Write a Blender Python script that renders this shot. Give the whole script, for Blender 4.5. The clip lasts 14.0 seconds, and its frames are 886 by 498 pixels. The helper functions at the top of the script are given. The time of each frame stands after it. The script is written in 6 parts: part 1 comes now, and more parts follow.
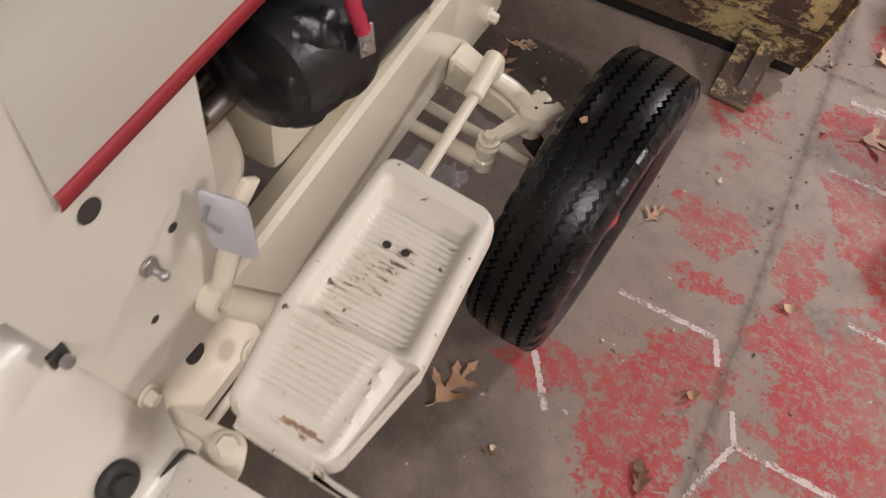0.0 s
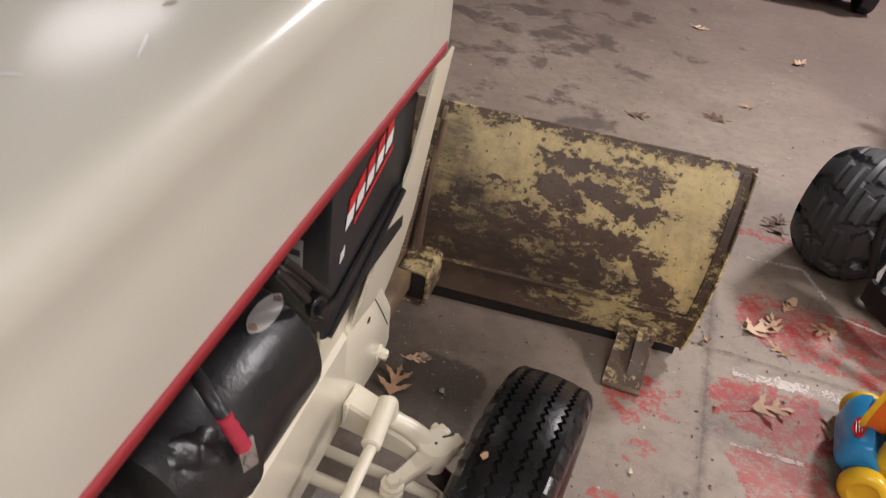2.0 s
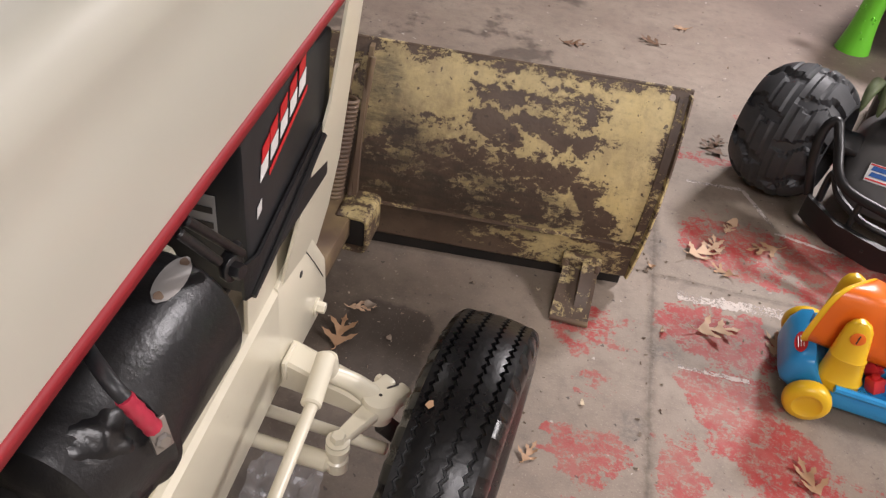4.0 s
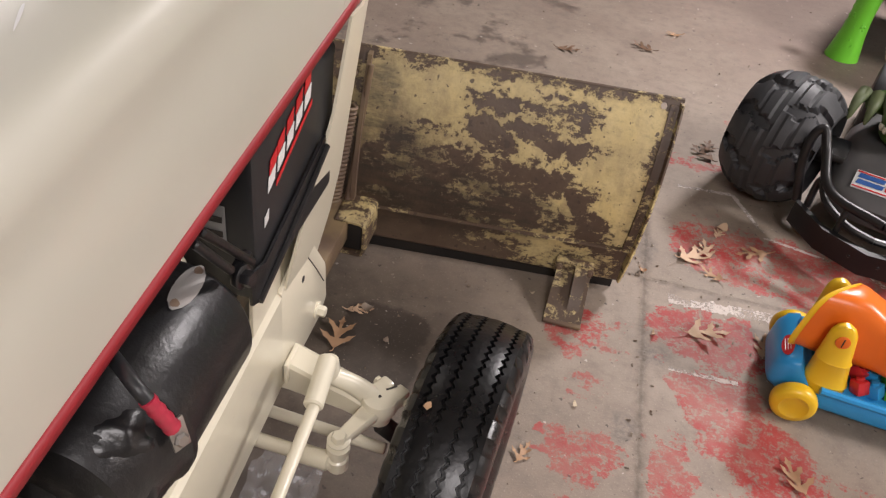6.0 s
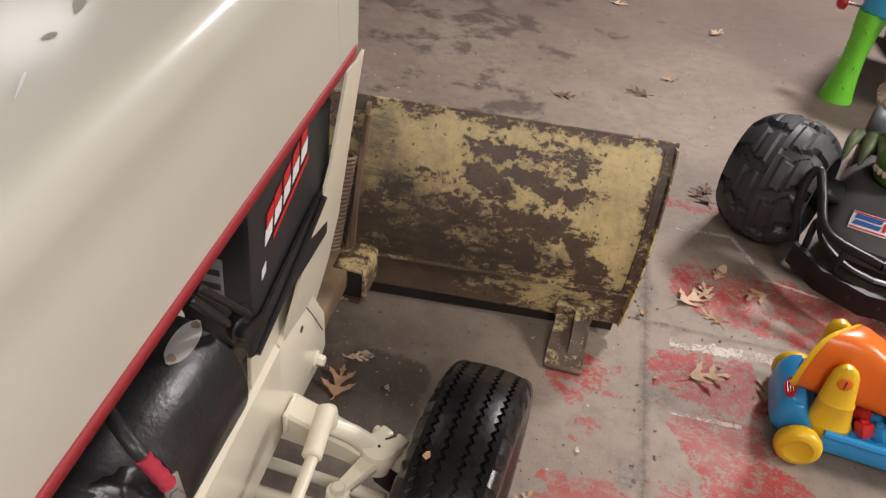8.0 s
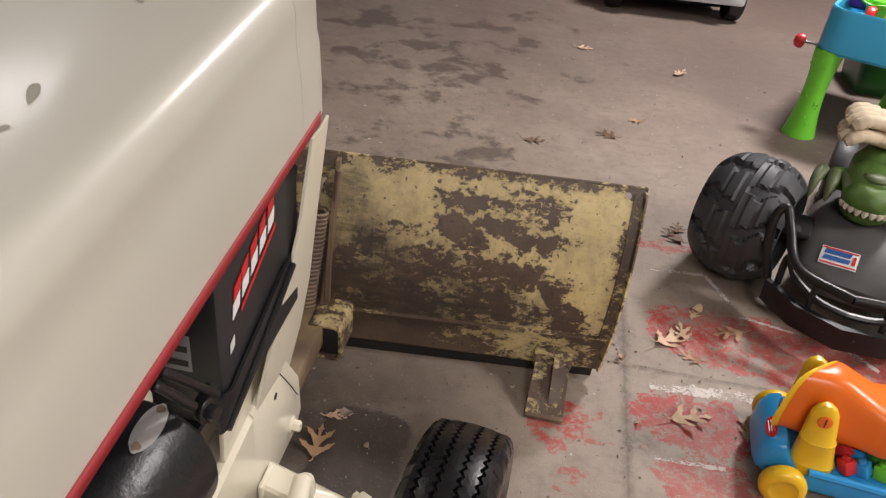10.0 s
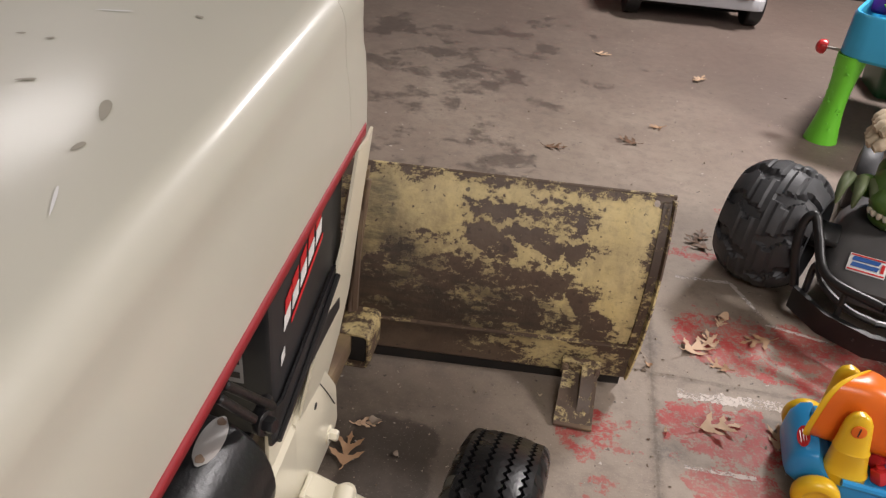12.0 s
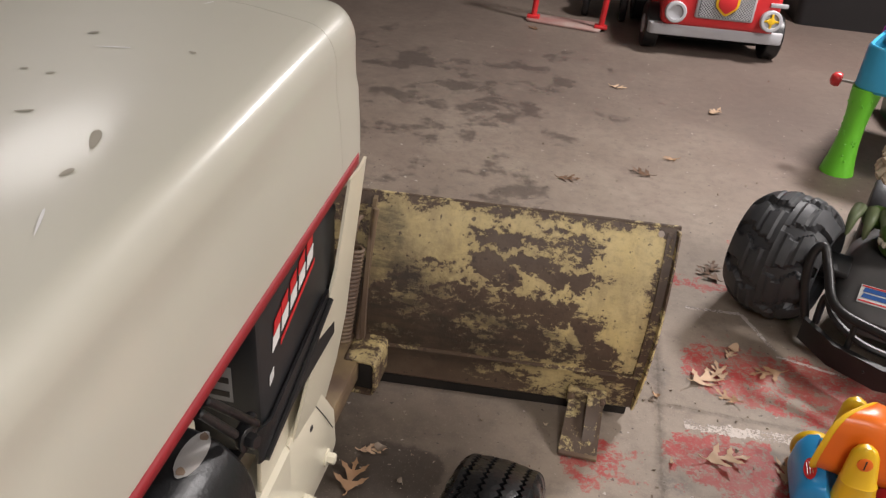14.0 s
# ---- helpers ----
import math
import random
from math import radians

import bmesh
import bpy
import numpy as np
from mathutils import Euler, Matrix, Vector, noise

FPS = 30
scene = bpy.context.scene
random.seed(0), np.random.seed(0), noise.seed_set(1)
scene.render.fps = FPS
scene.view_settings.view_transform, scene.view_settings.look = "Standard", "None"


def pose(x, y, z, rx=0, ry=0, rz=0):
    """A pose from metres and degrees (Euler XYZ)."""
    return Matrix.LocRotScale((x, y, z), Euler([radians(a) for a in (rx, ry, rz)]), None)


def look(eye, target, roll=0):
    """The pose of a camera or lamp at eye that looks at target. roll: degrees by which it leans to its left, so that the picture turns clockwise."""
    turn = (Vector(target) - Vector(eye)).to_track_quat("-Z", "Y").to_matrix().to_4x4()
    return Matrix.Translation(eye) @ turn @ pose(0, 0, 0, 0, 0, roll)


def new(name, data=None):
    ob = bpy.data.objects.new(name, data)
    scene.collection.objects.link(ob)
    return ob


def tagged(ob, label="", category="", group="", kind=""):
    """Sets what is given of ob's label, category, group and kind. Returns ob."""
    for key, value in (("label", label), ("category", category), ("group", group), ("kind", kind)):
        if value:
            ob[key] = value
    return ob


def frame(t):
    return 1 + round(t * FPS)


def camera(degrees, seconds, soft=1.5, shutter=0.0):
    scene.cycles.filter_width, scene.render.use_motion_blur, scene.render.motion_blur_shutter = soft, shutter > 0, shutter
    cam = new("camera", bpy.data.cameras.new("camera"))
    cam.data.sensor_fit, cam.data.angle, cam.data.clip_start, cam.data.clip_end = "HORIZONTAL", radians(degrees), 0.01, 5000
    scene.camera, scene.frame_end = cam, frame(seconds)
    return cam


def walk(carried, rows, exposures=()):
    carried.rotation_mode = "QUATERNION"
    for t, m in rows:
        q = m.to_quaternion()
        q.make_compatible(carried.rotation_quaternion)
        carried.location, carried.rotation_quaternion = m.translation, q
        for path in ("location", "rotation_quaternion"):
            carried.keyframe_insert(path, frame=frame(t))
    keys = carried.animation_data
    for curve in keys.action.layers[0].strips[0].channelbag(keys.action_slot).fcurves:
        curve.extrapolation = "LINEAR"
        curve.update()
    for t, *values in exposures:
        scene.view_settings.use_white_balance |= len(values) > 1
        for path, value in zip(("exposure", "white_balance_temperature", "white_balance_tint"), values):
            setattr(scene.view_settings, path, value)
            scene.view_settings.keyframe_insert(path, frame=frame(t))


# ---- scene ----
cam = camera(59.3, 14.0, soft=1.3, shutter=0.5)
PATH = [
    (0, (-0.263, -1.397, 0.995), (-0.583, -0.351, -0.679), 13.4),
    (0.5, (-0.292, -1.359, 0.979), (-0.57, -0.243, -0.657), 13.2),
    (1, (-0.306, -1.346, 1.026), (-0.664, 0.001, -0.409), 10.9),
    (1.5, (-0.299, -1.323, 1.063), (-0.656, 0.232, -0.142), 9.0),
    (2, (-0.28, -1.342, 1.041), (-0.648, 0.238, -0.13), 9.0),
    (2.5, (-0.257, -1.351, 1.015), (-0.594, 0.167, -0.243), 9.5),
    (3, (-0.251, -1.321, 1.021), (-0.527, 0.182, -0.268), 8.0),
    (3.5, (-0.267, -1.303, 1.02), (-0.484, 0.222, -0.256), 8.0),
    (6, (-0.273, -1.325, 1.046), (-0.462, 0.208, -0.225), 9.0),
    (6.5, (-0.264, -1.313, 1.032), (-0.447, 0.218, -0.241), 9.3),
    (7, (-0.268, -1.325, 1.048), (-0.463, 0.222, -0.206), 9.0),
    (7.5, (-0.267, -1.326, 1.054), (-0.474, 0.24, -0.173), 8.5),
    (8, (-0.267, -1.326, 1.056), (-0.488, 0.27, -0.129), 7.7),
    (8.5, (-0.27, -1.316, 1.064), (-0.506, 0.307, -0.081), 6.8),
    (8.7, (-0.275, -1.309, 1.071), (-0.513, 0.331, -0.049), 6.4),
    (10.8, (-0.259, -1.311, 1.068), (-0.43, 0.357, -0.022), 6.5),
    (11, (-0.265, -1.309, 1.066), (-0.44, 0.358, -0.026), 6.4),
    (11.5, (-0.287, -1.305, 1.063), (-0.482, 0.361, -0.025), 6.0),
    (12, (-0.297, -1.314, 1.073), (-0.514, 0.353, -0.011), 5.7),
    (12.5, (-0.286, -1.312, 1.067), (-0.504, 0.356, -0.014), 6.1),
    (13, (-0.267, -1.32, 1.069), (-0.49, 0.356, 0.0), 6.0),
    (13.5, (-0.268, -1.325, 1.077), (-0.52, 0.361, 0.031), 5.6),
    (14, (-0.259, -1.329, 1.083), (-0.551, 0.367, 0.063), 4.8),
]
EXPOSURES = [(0, 0.25, 6500, 15), (0.5, 0.33, 6500, 14), (1, 0.56, 6500, 13), (1.5, 0.40, 6500, 12), (2.2, 0.54, 6400, 11.5), (3, 0.71, 6400, 11.5), (3.6, 0.69, 6400, 11.5), (6, 0.60, 6500, 11), (7, 0.60, 6500, 11),
             (8.5, 0.50, 6500, 9), (11, 0.56, 6500, 9.5), (12.5, 0.43, 6500, 8.5), (14, 0.47, 6500, 8)]
walk(cam, [(t, look(eye, target, roll)) for t, eye, target, roll in PATH], EXPOSURES)

# ---------- light ----------
world = bpy.data.worlds.new("garage_air")
scene.world = world
world.use_nodes = True
world.node_tree.nodes["Background"].inputs[0].default_value = (0.9, 0.85, 0.8, 1)
world.node_tree.nodes["Background"].inputs[1].default_value = 0.02


def ceiling_bulb(name, x, y, z, watts, size, colour):
    data = bpy.data.lights.new(name, "AREA")
    data.shape, data.size, data.energy, data.color = "DISK", size, watts, colour
    ob = new(name, data)
    ob.location = (x, y, z)
    return ob


WARM = (1.0, 0.94, 0.935)
ceiling_bulb("front_lamp", 1.3, 2.3, 2.56, 97, 0.5, WARM)
ceiling_bulb("side_lamp", -1.88, 0.7, 2.56, 7.5, 0.6, WARM)
ceiling_bulb("right_lamp", 3.0, -0.4, 2.45, 100, 1.0, WARM)
ceiling_bulb("rear_lamp", 0.4, -2.75, 2.56, 42, 1.2, WARM)


# ---------- node helpers ----------
class Nodes:
    def __init__(self, name):
        self.mat = bpy.data.materials.new(name)
        self.mat.use_nodes = True
        self.t = self.mat.node_tree
        self.bsdf = self.t.nodes["Principled BSDF"]
        self.out = self.t.nodes["Material Output"]
        self.co = self.t.nodes.new("ShaderNodeTexCoord").outputs["Object"]

    def link(self, value, socket):
        if hasattr(value, "is_output"):
            self.t.links.new(value, socket)
        elif isinstance(value, (tuple, list)) and len(value) == 3 and socket.type == "RGBA":
            socket.default_value = (*value, 1)
        else:
            socket.default_value = value

    def scaled(self, sx, sy, sz):
        n = self.t.nodes.new("ShaderNodeMapping")
        self.t.links.new(self.co, n.inputs[0])
        n.inputs["Scale"].default_value = (sx, sy, sz)
        return n.outputs[0]

    def noise(self, scale, detail=4.0, rough=0.55, co=None, distort=0.0):
        n = self.t.nodes.new("ShaderNodeTexNoise")
        self.t.links.new(co or self.co, n.inputs["Vector"])
        n.inputs["Scale"].default_value, n.inputs["Detail"].default_value = scale, detail
        n.inputs["Roughness"].default_value, n.inputs["Distortion"].default_value = rough, distort
        return n.outputs["Fac"]

    def cells(self, scale, co=None):
        n = self.t.nodes.new("ShaderNodeTexVoronoi")
        self.t.links.new(co or self.co, n.inputs["Vector"])
        n.inputs["Scale"].default_value = scale
        return n.outputs["Distance"]

    def math(self, op, a, b=0.0, c=0.0, clamp=False):
        n = self.t.nodes.new("ShaderNodeMath")
        n.operation, n.use_clamp = op, clamp
        for v, s in zip((a, b, c), n.inputs):
            self.link(v, s)
        return n.outputs[0]

    def step(self, value, lo, hi):
        n = self.t.nodes.new("ShaderNodeMapRange")
        n.interpolation_type = "SMOOTHSTEP"
        self.link(value, n.inputs["Value"])
        self.link(lo, n.inputs["From Min"])
        self.link(hi, n.inputs["From Max"])
        return n.outputs[0]

    def drop(self, value, lo, hi):
        return self.math("SUBTRACT", 1.0, self.step(value, lo, hi))

    def mix(self, fac, a, b):
        n = self.t.nodes.new("ShaderNodeMix")
        n.data_type = "RGBA"
        self.link(fac, n.inputs[0])
        self.link(a, n.inputs[6])
        self.link(b, n.inputs[7])
        return n.outputs[2]

    def axis(self, which):
        n = self.t.nodes.new("ShaderNodeSeparateXYZ")
        self.t.links.new(self.co, n.inputs[0])
        return n.outputs[which]

    def band(self, which, lo, hi, soft):
        v = self.axis(which)
        return self.math("MULTIPLY", self.step(v, lo - soft, lo + soft), self.math("SUBTRACT", 1.0, self.step(v, hi - soft, hi + soft)))

    def blobs(self, across, along, rows, strength=1.0):
        """Soft ellipses (centre, centre, half size, half size) over two coordinates, the strongest at each place."""
        total = 0.0
        for cu, cv, ru, rv in rows:
            du = self.math("MULTIPLY_ADD", across, 1 / ru, -cu / ru)
            dv = self.math("MULTIPLY_ADD", along, 1 / rv, -cv / rv)
            d = self.math("MULTIPLY_ADD", du, du, self.math("MULTIPLY", dv, dv))
            f = self.math("MULTIPLY", self.drop(d, 0.25, 2.4), strength)
            total = f if total == 0.0 else self.math("MAXIMUM", total, f)
        return total

    def shaken(self, which, scale, reach):
        """A coordinate pushed about by noise, for uneven outlines."""
        return self.math("ADD", self.axis(which), self.math("MULTIPLY", self.math("SUBTRACT", self.noise(scale + which, 4, 0.6), 0.5), reach))

    def bump(self, height, strength=0.3, distance=0.002, first=None):
        n = self.t.nodes.new("ShaderNodeBump")
        n.inputs["Strength"].default_value, n.inputs["Distance"].default_value = strength, distance
        self.link(height, n.inputs["Height"])
        if first is not None:
            self.t.links.new(first, n.inputs["Normal"])
        return n.outputs[0]

    def done(self, colour, rough=0.5, metal=0.0, normal=None, coat=0.0, coat_rough=0.1):
        b = self.bsdf
        self.link(colour, b.inputs["Base Color"])
        self.link(rough, b.inputs["Roughness"])
        self.link(metal, b.inputs["Metallic"])
        b.inputs["Coat Weight"].default_value, b.inputs["Coat Roughness"].default_value = coat, coat_rough
        if normal is not None:
            self.t.links.new(normal, b.inputs["Normal"])
        return self.mat


def coated(name, colour, dirt, rough=0.35, wear=0.25, grain=60, bump=0.1, metal=0.0, coat=0.0, coat_rough=0.1):
    """Paint or plastic with cloudy tone, specks of dirt and a little relief."""
    n = Nodes(name)
    big, fine = n.noise(7, 4), n.noise(grain, 5, 0.65)
    tone = n.mix(n.math("MULTIPLY", n.step(big, 0.4, 0.75), wear), colour, dirt)
    tone = n.mix(n.math("MULTIPLY", n.step(fine, 0.66, 0.78), wear * 1.6, clamp=True), tone, dirt)
    shine = n.math("ADD", rough - 0.06, n.math("MULTIPLY", n.noise(15, 4), 0.14))
    return n.done(tone, shine, metal, n.bump(fine, bump, 0.001), coat, coat_rough)


def glossy(name, colour, rough=0.3):
    n = Nodes(name)
    tone = n.mix(n.math("MULTIPLY", n.noise(30, 4), 0.35), colour, tuple(c * 0.75 for c in colour))
    return n.done(tone, n.math("ADD", rough - 0.05, n.math("MULTIPLY", n.noise(40, 3), 0.12)), 0.0, n.bump(n.noise(90, 2), 0.05, 0.0008))


def floor_material():
    n = Nodes("worn_painted_concrete")
    x, y = n.axis(0), n.axis(1)
    cloud, fine, grit = n.noise(1.7, 6, 0.6), n.noise(22, 6, 0.7), n.noise(220, 3, 0.6)
    tone = n.mix(n.step(cloud, 0.3, 0.7), (0.230, 0.182, 0.142), (0.322, 0.264, 0.210))
    tone = n.mix(n.math("MULTIPLY", n.step(fine, 0.42, 0.72), 0.55), tone, (0.165, 0.133, 0.114))
    tone = n.mix(n.math("MULTIPLY", n.step(grit, 0.58, 0.72), 0.45), tone, (0.43, 0.37, 0.31))
    pores = n.step(n.noise(120, 5, 0.75), 0.60, 0.70)
    tone = n.mix(n.math("MULTIPLY", pores, 0.55), tone, (0.10, 0.078, 0.06))
    # brown grime toward the far side, wiped in long soft smears
    far_side = n.step(y, 0.3, 1.6)
    smear = n.step(n.noise(2.6, 7, 0.68, n.scaled(1, 0.6, 1), 0.15), 0.38, 0.68)
    tone = n.mix(n.math("MULTIPLY", n.math("MULTIPLY", smear, 0.55), n.math("ADD", n.math("MULTIPLY", far_side, 0.75), 0.25)), tone, (0.155, 0.110, 0.092))
    wash = n.math("MULTIPLY", n.math("MULTIPLY", n.step(x, 0.0, 0.6), n.step(y, 0.5, 1.2)), n.math("ADD", 0.15, n.math("MULTIPLY", n.noise(3.5, 5, 0.6), 0.55)))
    tone = n.mix(wash, tone, (0.145, 0.092, 0.076))
    # cloudy dark brown tone that grows from y 0.9 to 2.2
    far_brown = n.math("MULTIPLY", n.step(y, 0.9, 2.2), n.math("ADD", 0.42, n.math("MULTIPLY", n.noise(2.2, 6, 0.65), 0.5)))
    tone = n.mix(far_brown, tone, (0.105, 0.078, 0.066))
    # oil blots in a cluster beyond the blade
    zone = n.math("MULTIPLY", n.band(0, -1.5, -0.25, 0.25), n.band(1, 0.55, 2.5, 0.35))
    blot = n.math("ADD", n.noise(4.0, 7, 0.7), n.math("MULTIPLY", n.noise(45, 3), 0.08))
    blot = n.math("ADD", blot, n.math("MULTIPLY", n.math("SUBTRACT", zone, 1.0), 0.12))
    oil = n.step(blot, 0.53, 0.62)
    tone = n.mix(n.math("MULTIPLY", oil, 0.62), tone, (0.062, 0.050, 0.045))
    # oily stains where the tractor stands, with its shade painted into them
    stain_shade = n.blobs(n.shaken(0, 6, 0.2), n.shaken(1, 6, 0.2), ((-0.62, -0.40, 0.34, 0.22), (-0.70, -0.95, 0.36, 0.36), (-0.33, -1.12, 0.13, 0.16)))
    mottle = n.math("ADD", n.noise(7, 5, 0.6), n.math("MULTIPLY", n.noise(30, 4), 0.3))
    oily_shade = n.math("MULTIPLY", stain_shade, n.math("ADD", n.math("MULTIPLY", n.step(mottle, 0.42, 0.78), 0.45), 0.42))
    tone = n.mix(n.math("MULTIPLY", oily_shade, 0.95), tone, (0.058, 0.045, 0.035))
    grey = n.blobs(n.shaken(0, 18, 0.05), n.shaken(1, 18, 0.05), ((0.023, -0.225, 0.026, 0.026), (0.115, -0.575, 0.045, 0.035), (-0.03, -0.42, 0.02, 0.03), (-0.42, 0.09, 0.05, 0.03), (-0.30, 0.06, 0.06, 0.02), (0.0, 0.10, 0.02, 0.05)))
    tone = n.mix(n.math("MULTIPLY", grey, n.math("ADD", 0.25, n.math("MULTIPLY", n.step(n.noise(80, 4, 0.7), 0.4, 0.6), 0.4))), tone, (0.115, 0.098, 0.088))
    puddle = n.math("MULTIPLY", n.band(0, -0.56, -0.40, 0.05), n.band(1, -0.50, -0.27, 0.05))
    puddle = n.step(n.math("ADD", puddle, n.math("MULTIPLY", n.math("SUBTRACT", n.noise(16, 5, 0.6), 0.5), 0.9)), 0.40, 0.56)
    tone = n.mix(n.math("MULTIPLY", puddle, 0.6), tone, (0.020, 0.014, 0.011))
    sand = n.step(n.noise(170, 4, 0.75), 0.60, 0.68)
    tone = n.mix(n.math("MULTIPLY", sand, n.math("ADD", 0.16, n.math("MULTIPLY", oily_shade, 0.34))), tone, (0.40, 0.34, 0.27))
    specks = n.step(n.noise(60, 3, 0.5), 0.68, 0.72)
    tone = n.mix(n.math("MULTIPLY", specks, 0.75), tone, (0.05, 0.040, 0.034))
    pale = n.step(n.noise(52, 2, 0.5, n.scaled(1, 1, 3)), 0.72, 0.75)
    tone = n.mix(n.math("MULTIPLY", pale, 0.6), tone, (0.55, 0.5, 0.45))
    # red paint: how much of it is left, then the grain that it is worn along
    ux, uy = n.shaken(0, 16, 0.13), n.shaken(1, 16, 0.13)
    solid = n.blobs(ux, uy, ((0.165, 0.165, 0.095, 0.10), (0.125, -0.15, 0.10, 0.075), (0.14, -0.28, 0.072, 0.07), (0.18, -0.39, 0.085, 0.075), (0.23, -0.48, 0.08, 0.08), (0.052, -0.49, 0.034, 0.07),
                              (-0.225, -0.865, 0.07, 0.05), (-0.12, -0.845, 0.075, 0.06), (-0.085, -0.93, 0.055, 0.075), (0.06, -0.645, 0.05, 0.06), (0.12, -0.72, 0.08, 0.085), (0.20, -0.77, 0.11, 0.10), (0.20, -0.58, 0.06, 0.06), (0.44, 0.12, 0.16, 0.14)))
    faint = n.blobs(ux, uy, ((0.25, 0.09, 0.03, 0.05), (-0.10, -0.215, 0.08, 0.06), (-0.085, -0.335, 0.04, 0.045), (-0.10, -0.50, 0.065, 0.05), (-0.05, -0.745, 0.06, 0.05), (-0.09, -0.607, 0.06, 0.022),
                              (0.10, 0.52, 0.10, 0.03), (0.36, 0.72, 0.12, 0.14), (0.05, -0.90, 0.05, 0.05), (0.38, -0.66, 0.12, 0.2)), 0.72)
    region = n.math("MAXIMUM", solid, faint)
    left_over = n.math("ADD", n.math("MULTIPLY", n.noise(7.0, 2, 0.5, distort=0.3), 0.7), n.math("MULTIPLY", n.noise(20, 3, 0.6), 0.3))
    cover = n.step(n.math("ADD", left_over, n.math("MULTIPLY", n.math("SUBTRACT", region, 1.0), 0.25)), 0.21, 0.46)
    cover = n.math("MULTIPLY", n.math("MULTIPLY", cover, n.step(region, 0.08, 0.4)), 0.86)
    grain = n.step(n.math("ADD", n.math("MULTIPLY", n.noise(48, 5, 0.7), 0.6), n.math("MULTIPLY", n.noise(150, 4, 0.7), 0.4)), 0.30, 0.63)
    gap = n.math("SUBTRACT", cover, grain)
    scratch = n.step(n.noise(34, 4, 0.65, n.scaled(0.7, 2.0, 1), 0.8), 0.60, 0.66)
    gap = n.math("SUBTRACT", gap, n.math("MULTIPLY", scratch, 0.45))
    fade = n.math("ADD", 0.62, n.math("MULTIPLY", n.step(n.noise(5.5, 4, 0.6), 0.35, 0.6), 0.38))
    red = n.math("MULTIPLY", n.math("MULTIPLY", n.step(gap, -0.20, 0.22), n.step(cover, 0.03, 0.2)), fade)
    thin = n.math("ADD", 0.78, n.math("MULTIPLY", n.step(gap, 0.0, 0.45), 0.20))
    red_tone = n.mix(n.noise(35, 4), (0.29, 0.020, 0.019), (0.42, 0.055, 0.050))
    tone = n.mix(n.math("MULTIPLY", red, thin), tone, red_tone)
    # dirt trodden in along the joints
    wob = n.math("MULTIPLY", n.math("SUBTRACT", n.noise(9, 4), 0.5), 0.016)
    for c, lo, hi in ((n.math("ABSOLUTE", n.math("ADD", x, wob)), 0.001, 0.018), (n.math("ABSOLUTE", n.math("ADD", y, wob)), 0.001, 0.012)):
        seam = n.math("MULTIPLY", n.math("SUBTRACT", 1.0, n.step(c, lo, hi)), n.math("ADD", 0.2, n.math("MULTIPLY", n.step(n.noise(40, 5, 0.7), 0.38, 0.62), 0.5)))
        seam = n.math("MULTIPLY", seam, n.math("SUBTRACT", 1.0, n.step(y, 0.35, 0.75)))
        tone = n.mix(seam, tone, (0.105, 0.077, 0.054))
    thread = n.math("MULTIPLY", n.drop(n.math("ABSOLUTE", n.math("ADD", x, n.math("MULTIPLY", n.math("SUBTRACT", n.noise(30, 4), 0.5), 0.012))), 0.001, 0.004), n.drop(y, 0.2, 0.6))
    tone = n.mix(n.math("MULTIPLY", thread, 0.25), tone, (0.05, 0.036, 0.026))
    rough = n.math("SUBTRACT", n.math("ADD", 0.48, n.math("MULTIPLY", fine, 0.25)), n.math("MULTIPLY", n.math("MAXIMUM", oil, oily_shade), 0.2))
    relief = n.bump(n.math("ADD", n.math("MULTIPLY", red, 0.3), n.math("ADD", fine, n.math("MULTIPLY", grit, 0.6))), 0.4, 0.002)
    return n.done(tone, rough, 0.0, relief)


def chalk_material():
    """White line paint, flaked down to the floor under it."""
    n = Nodes("flaked_white_line")
    mask = n.step(n.math("ADD", n.math("MULTIPLY", n.noise(14, 3), 0.5), n.math("MULTIPLY", n.noise(170, 5, 0.75), 0.5)), 0.41, 0.54)
    mask = n.math("MULTIPLY", mask, 0.82)
    tone = n.mix(n.noise(50, 3), (0.74, 0.69, 0.64), (0.56, 0.46, 0.41))
    mat = n.done(tone, 0.7)
    clear, mixer = n.t.nodes.new("ShaderNodeBsdfTransparent"), n.t.nodes.new("ShaderNodeMixShader")
    n.t.links.new(mask, mixer.inputs[0])
    n.t.links.new(clear.outputs[0], mixer.inputs[1])
    n.t.links.new(n.bsdf.outputs[0], mixer.inputs[2])
    n.t.links.new(mixer.outputs[0], n.out.inputs[0])
    return mat


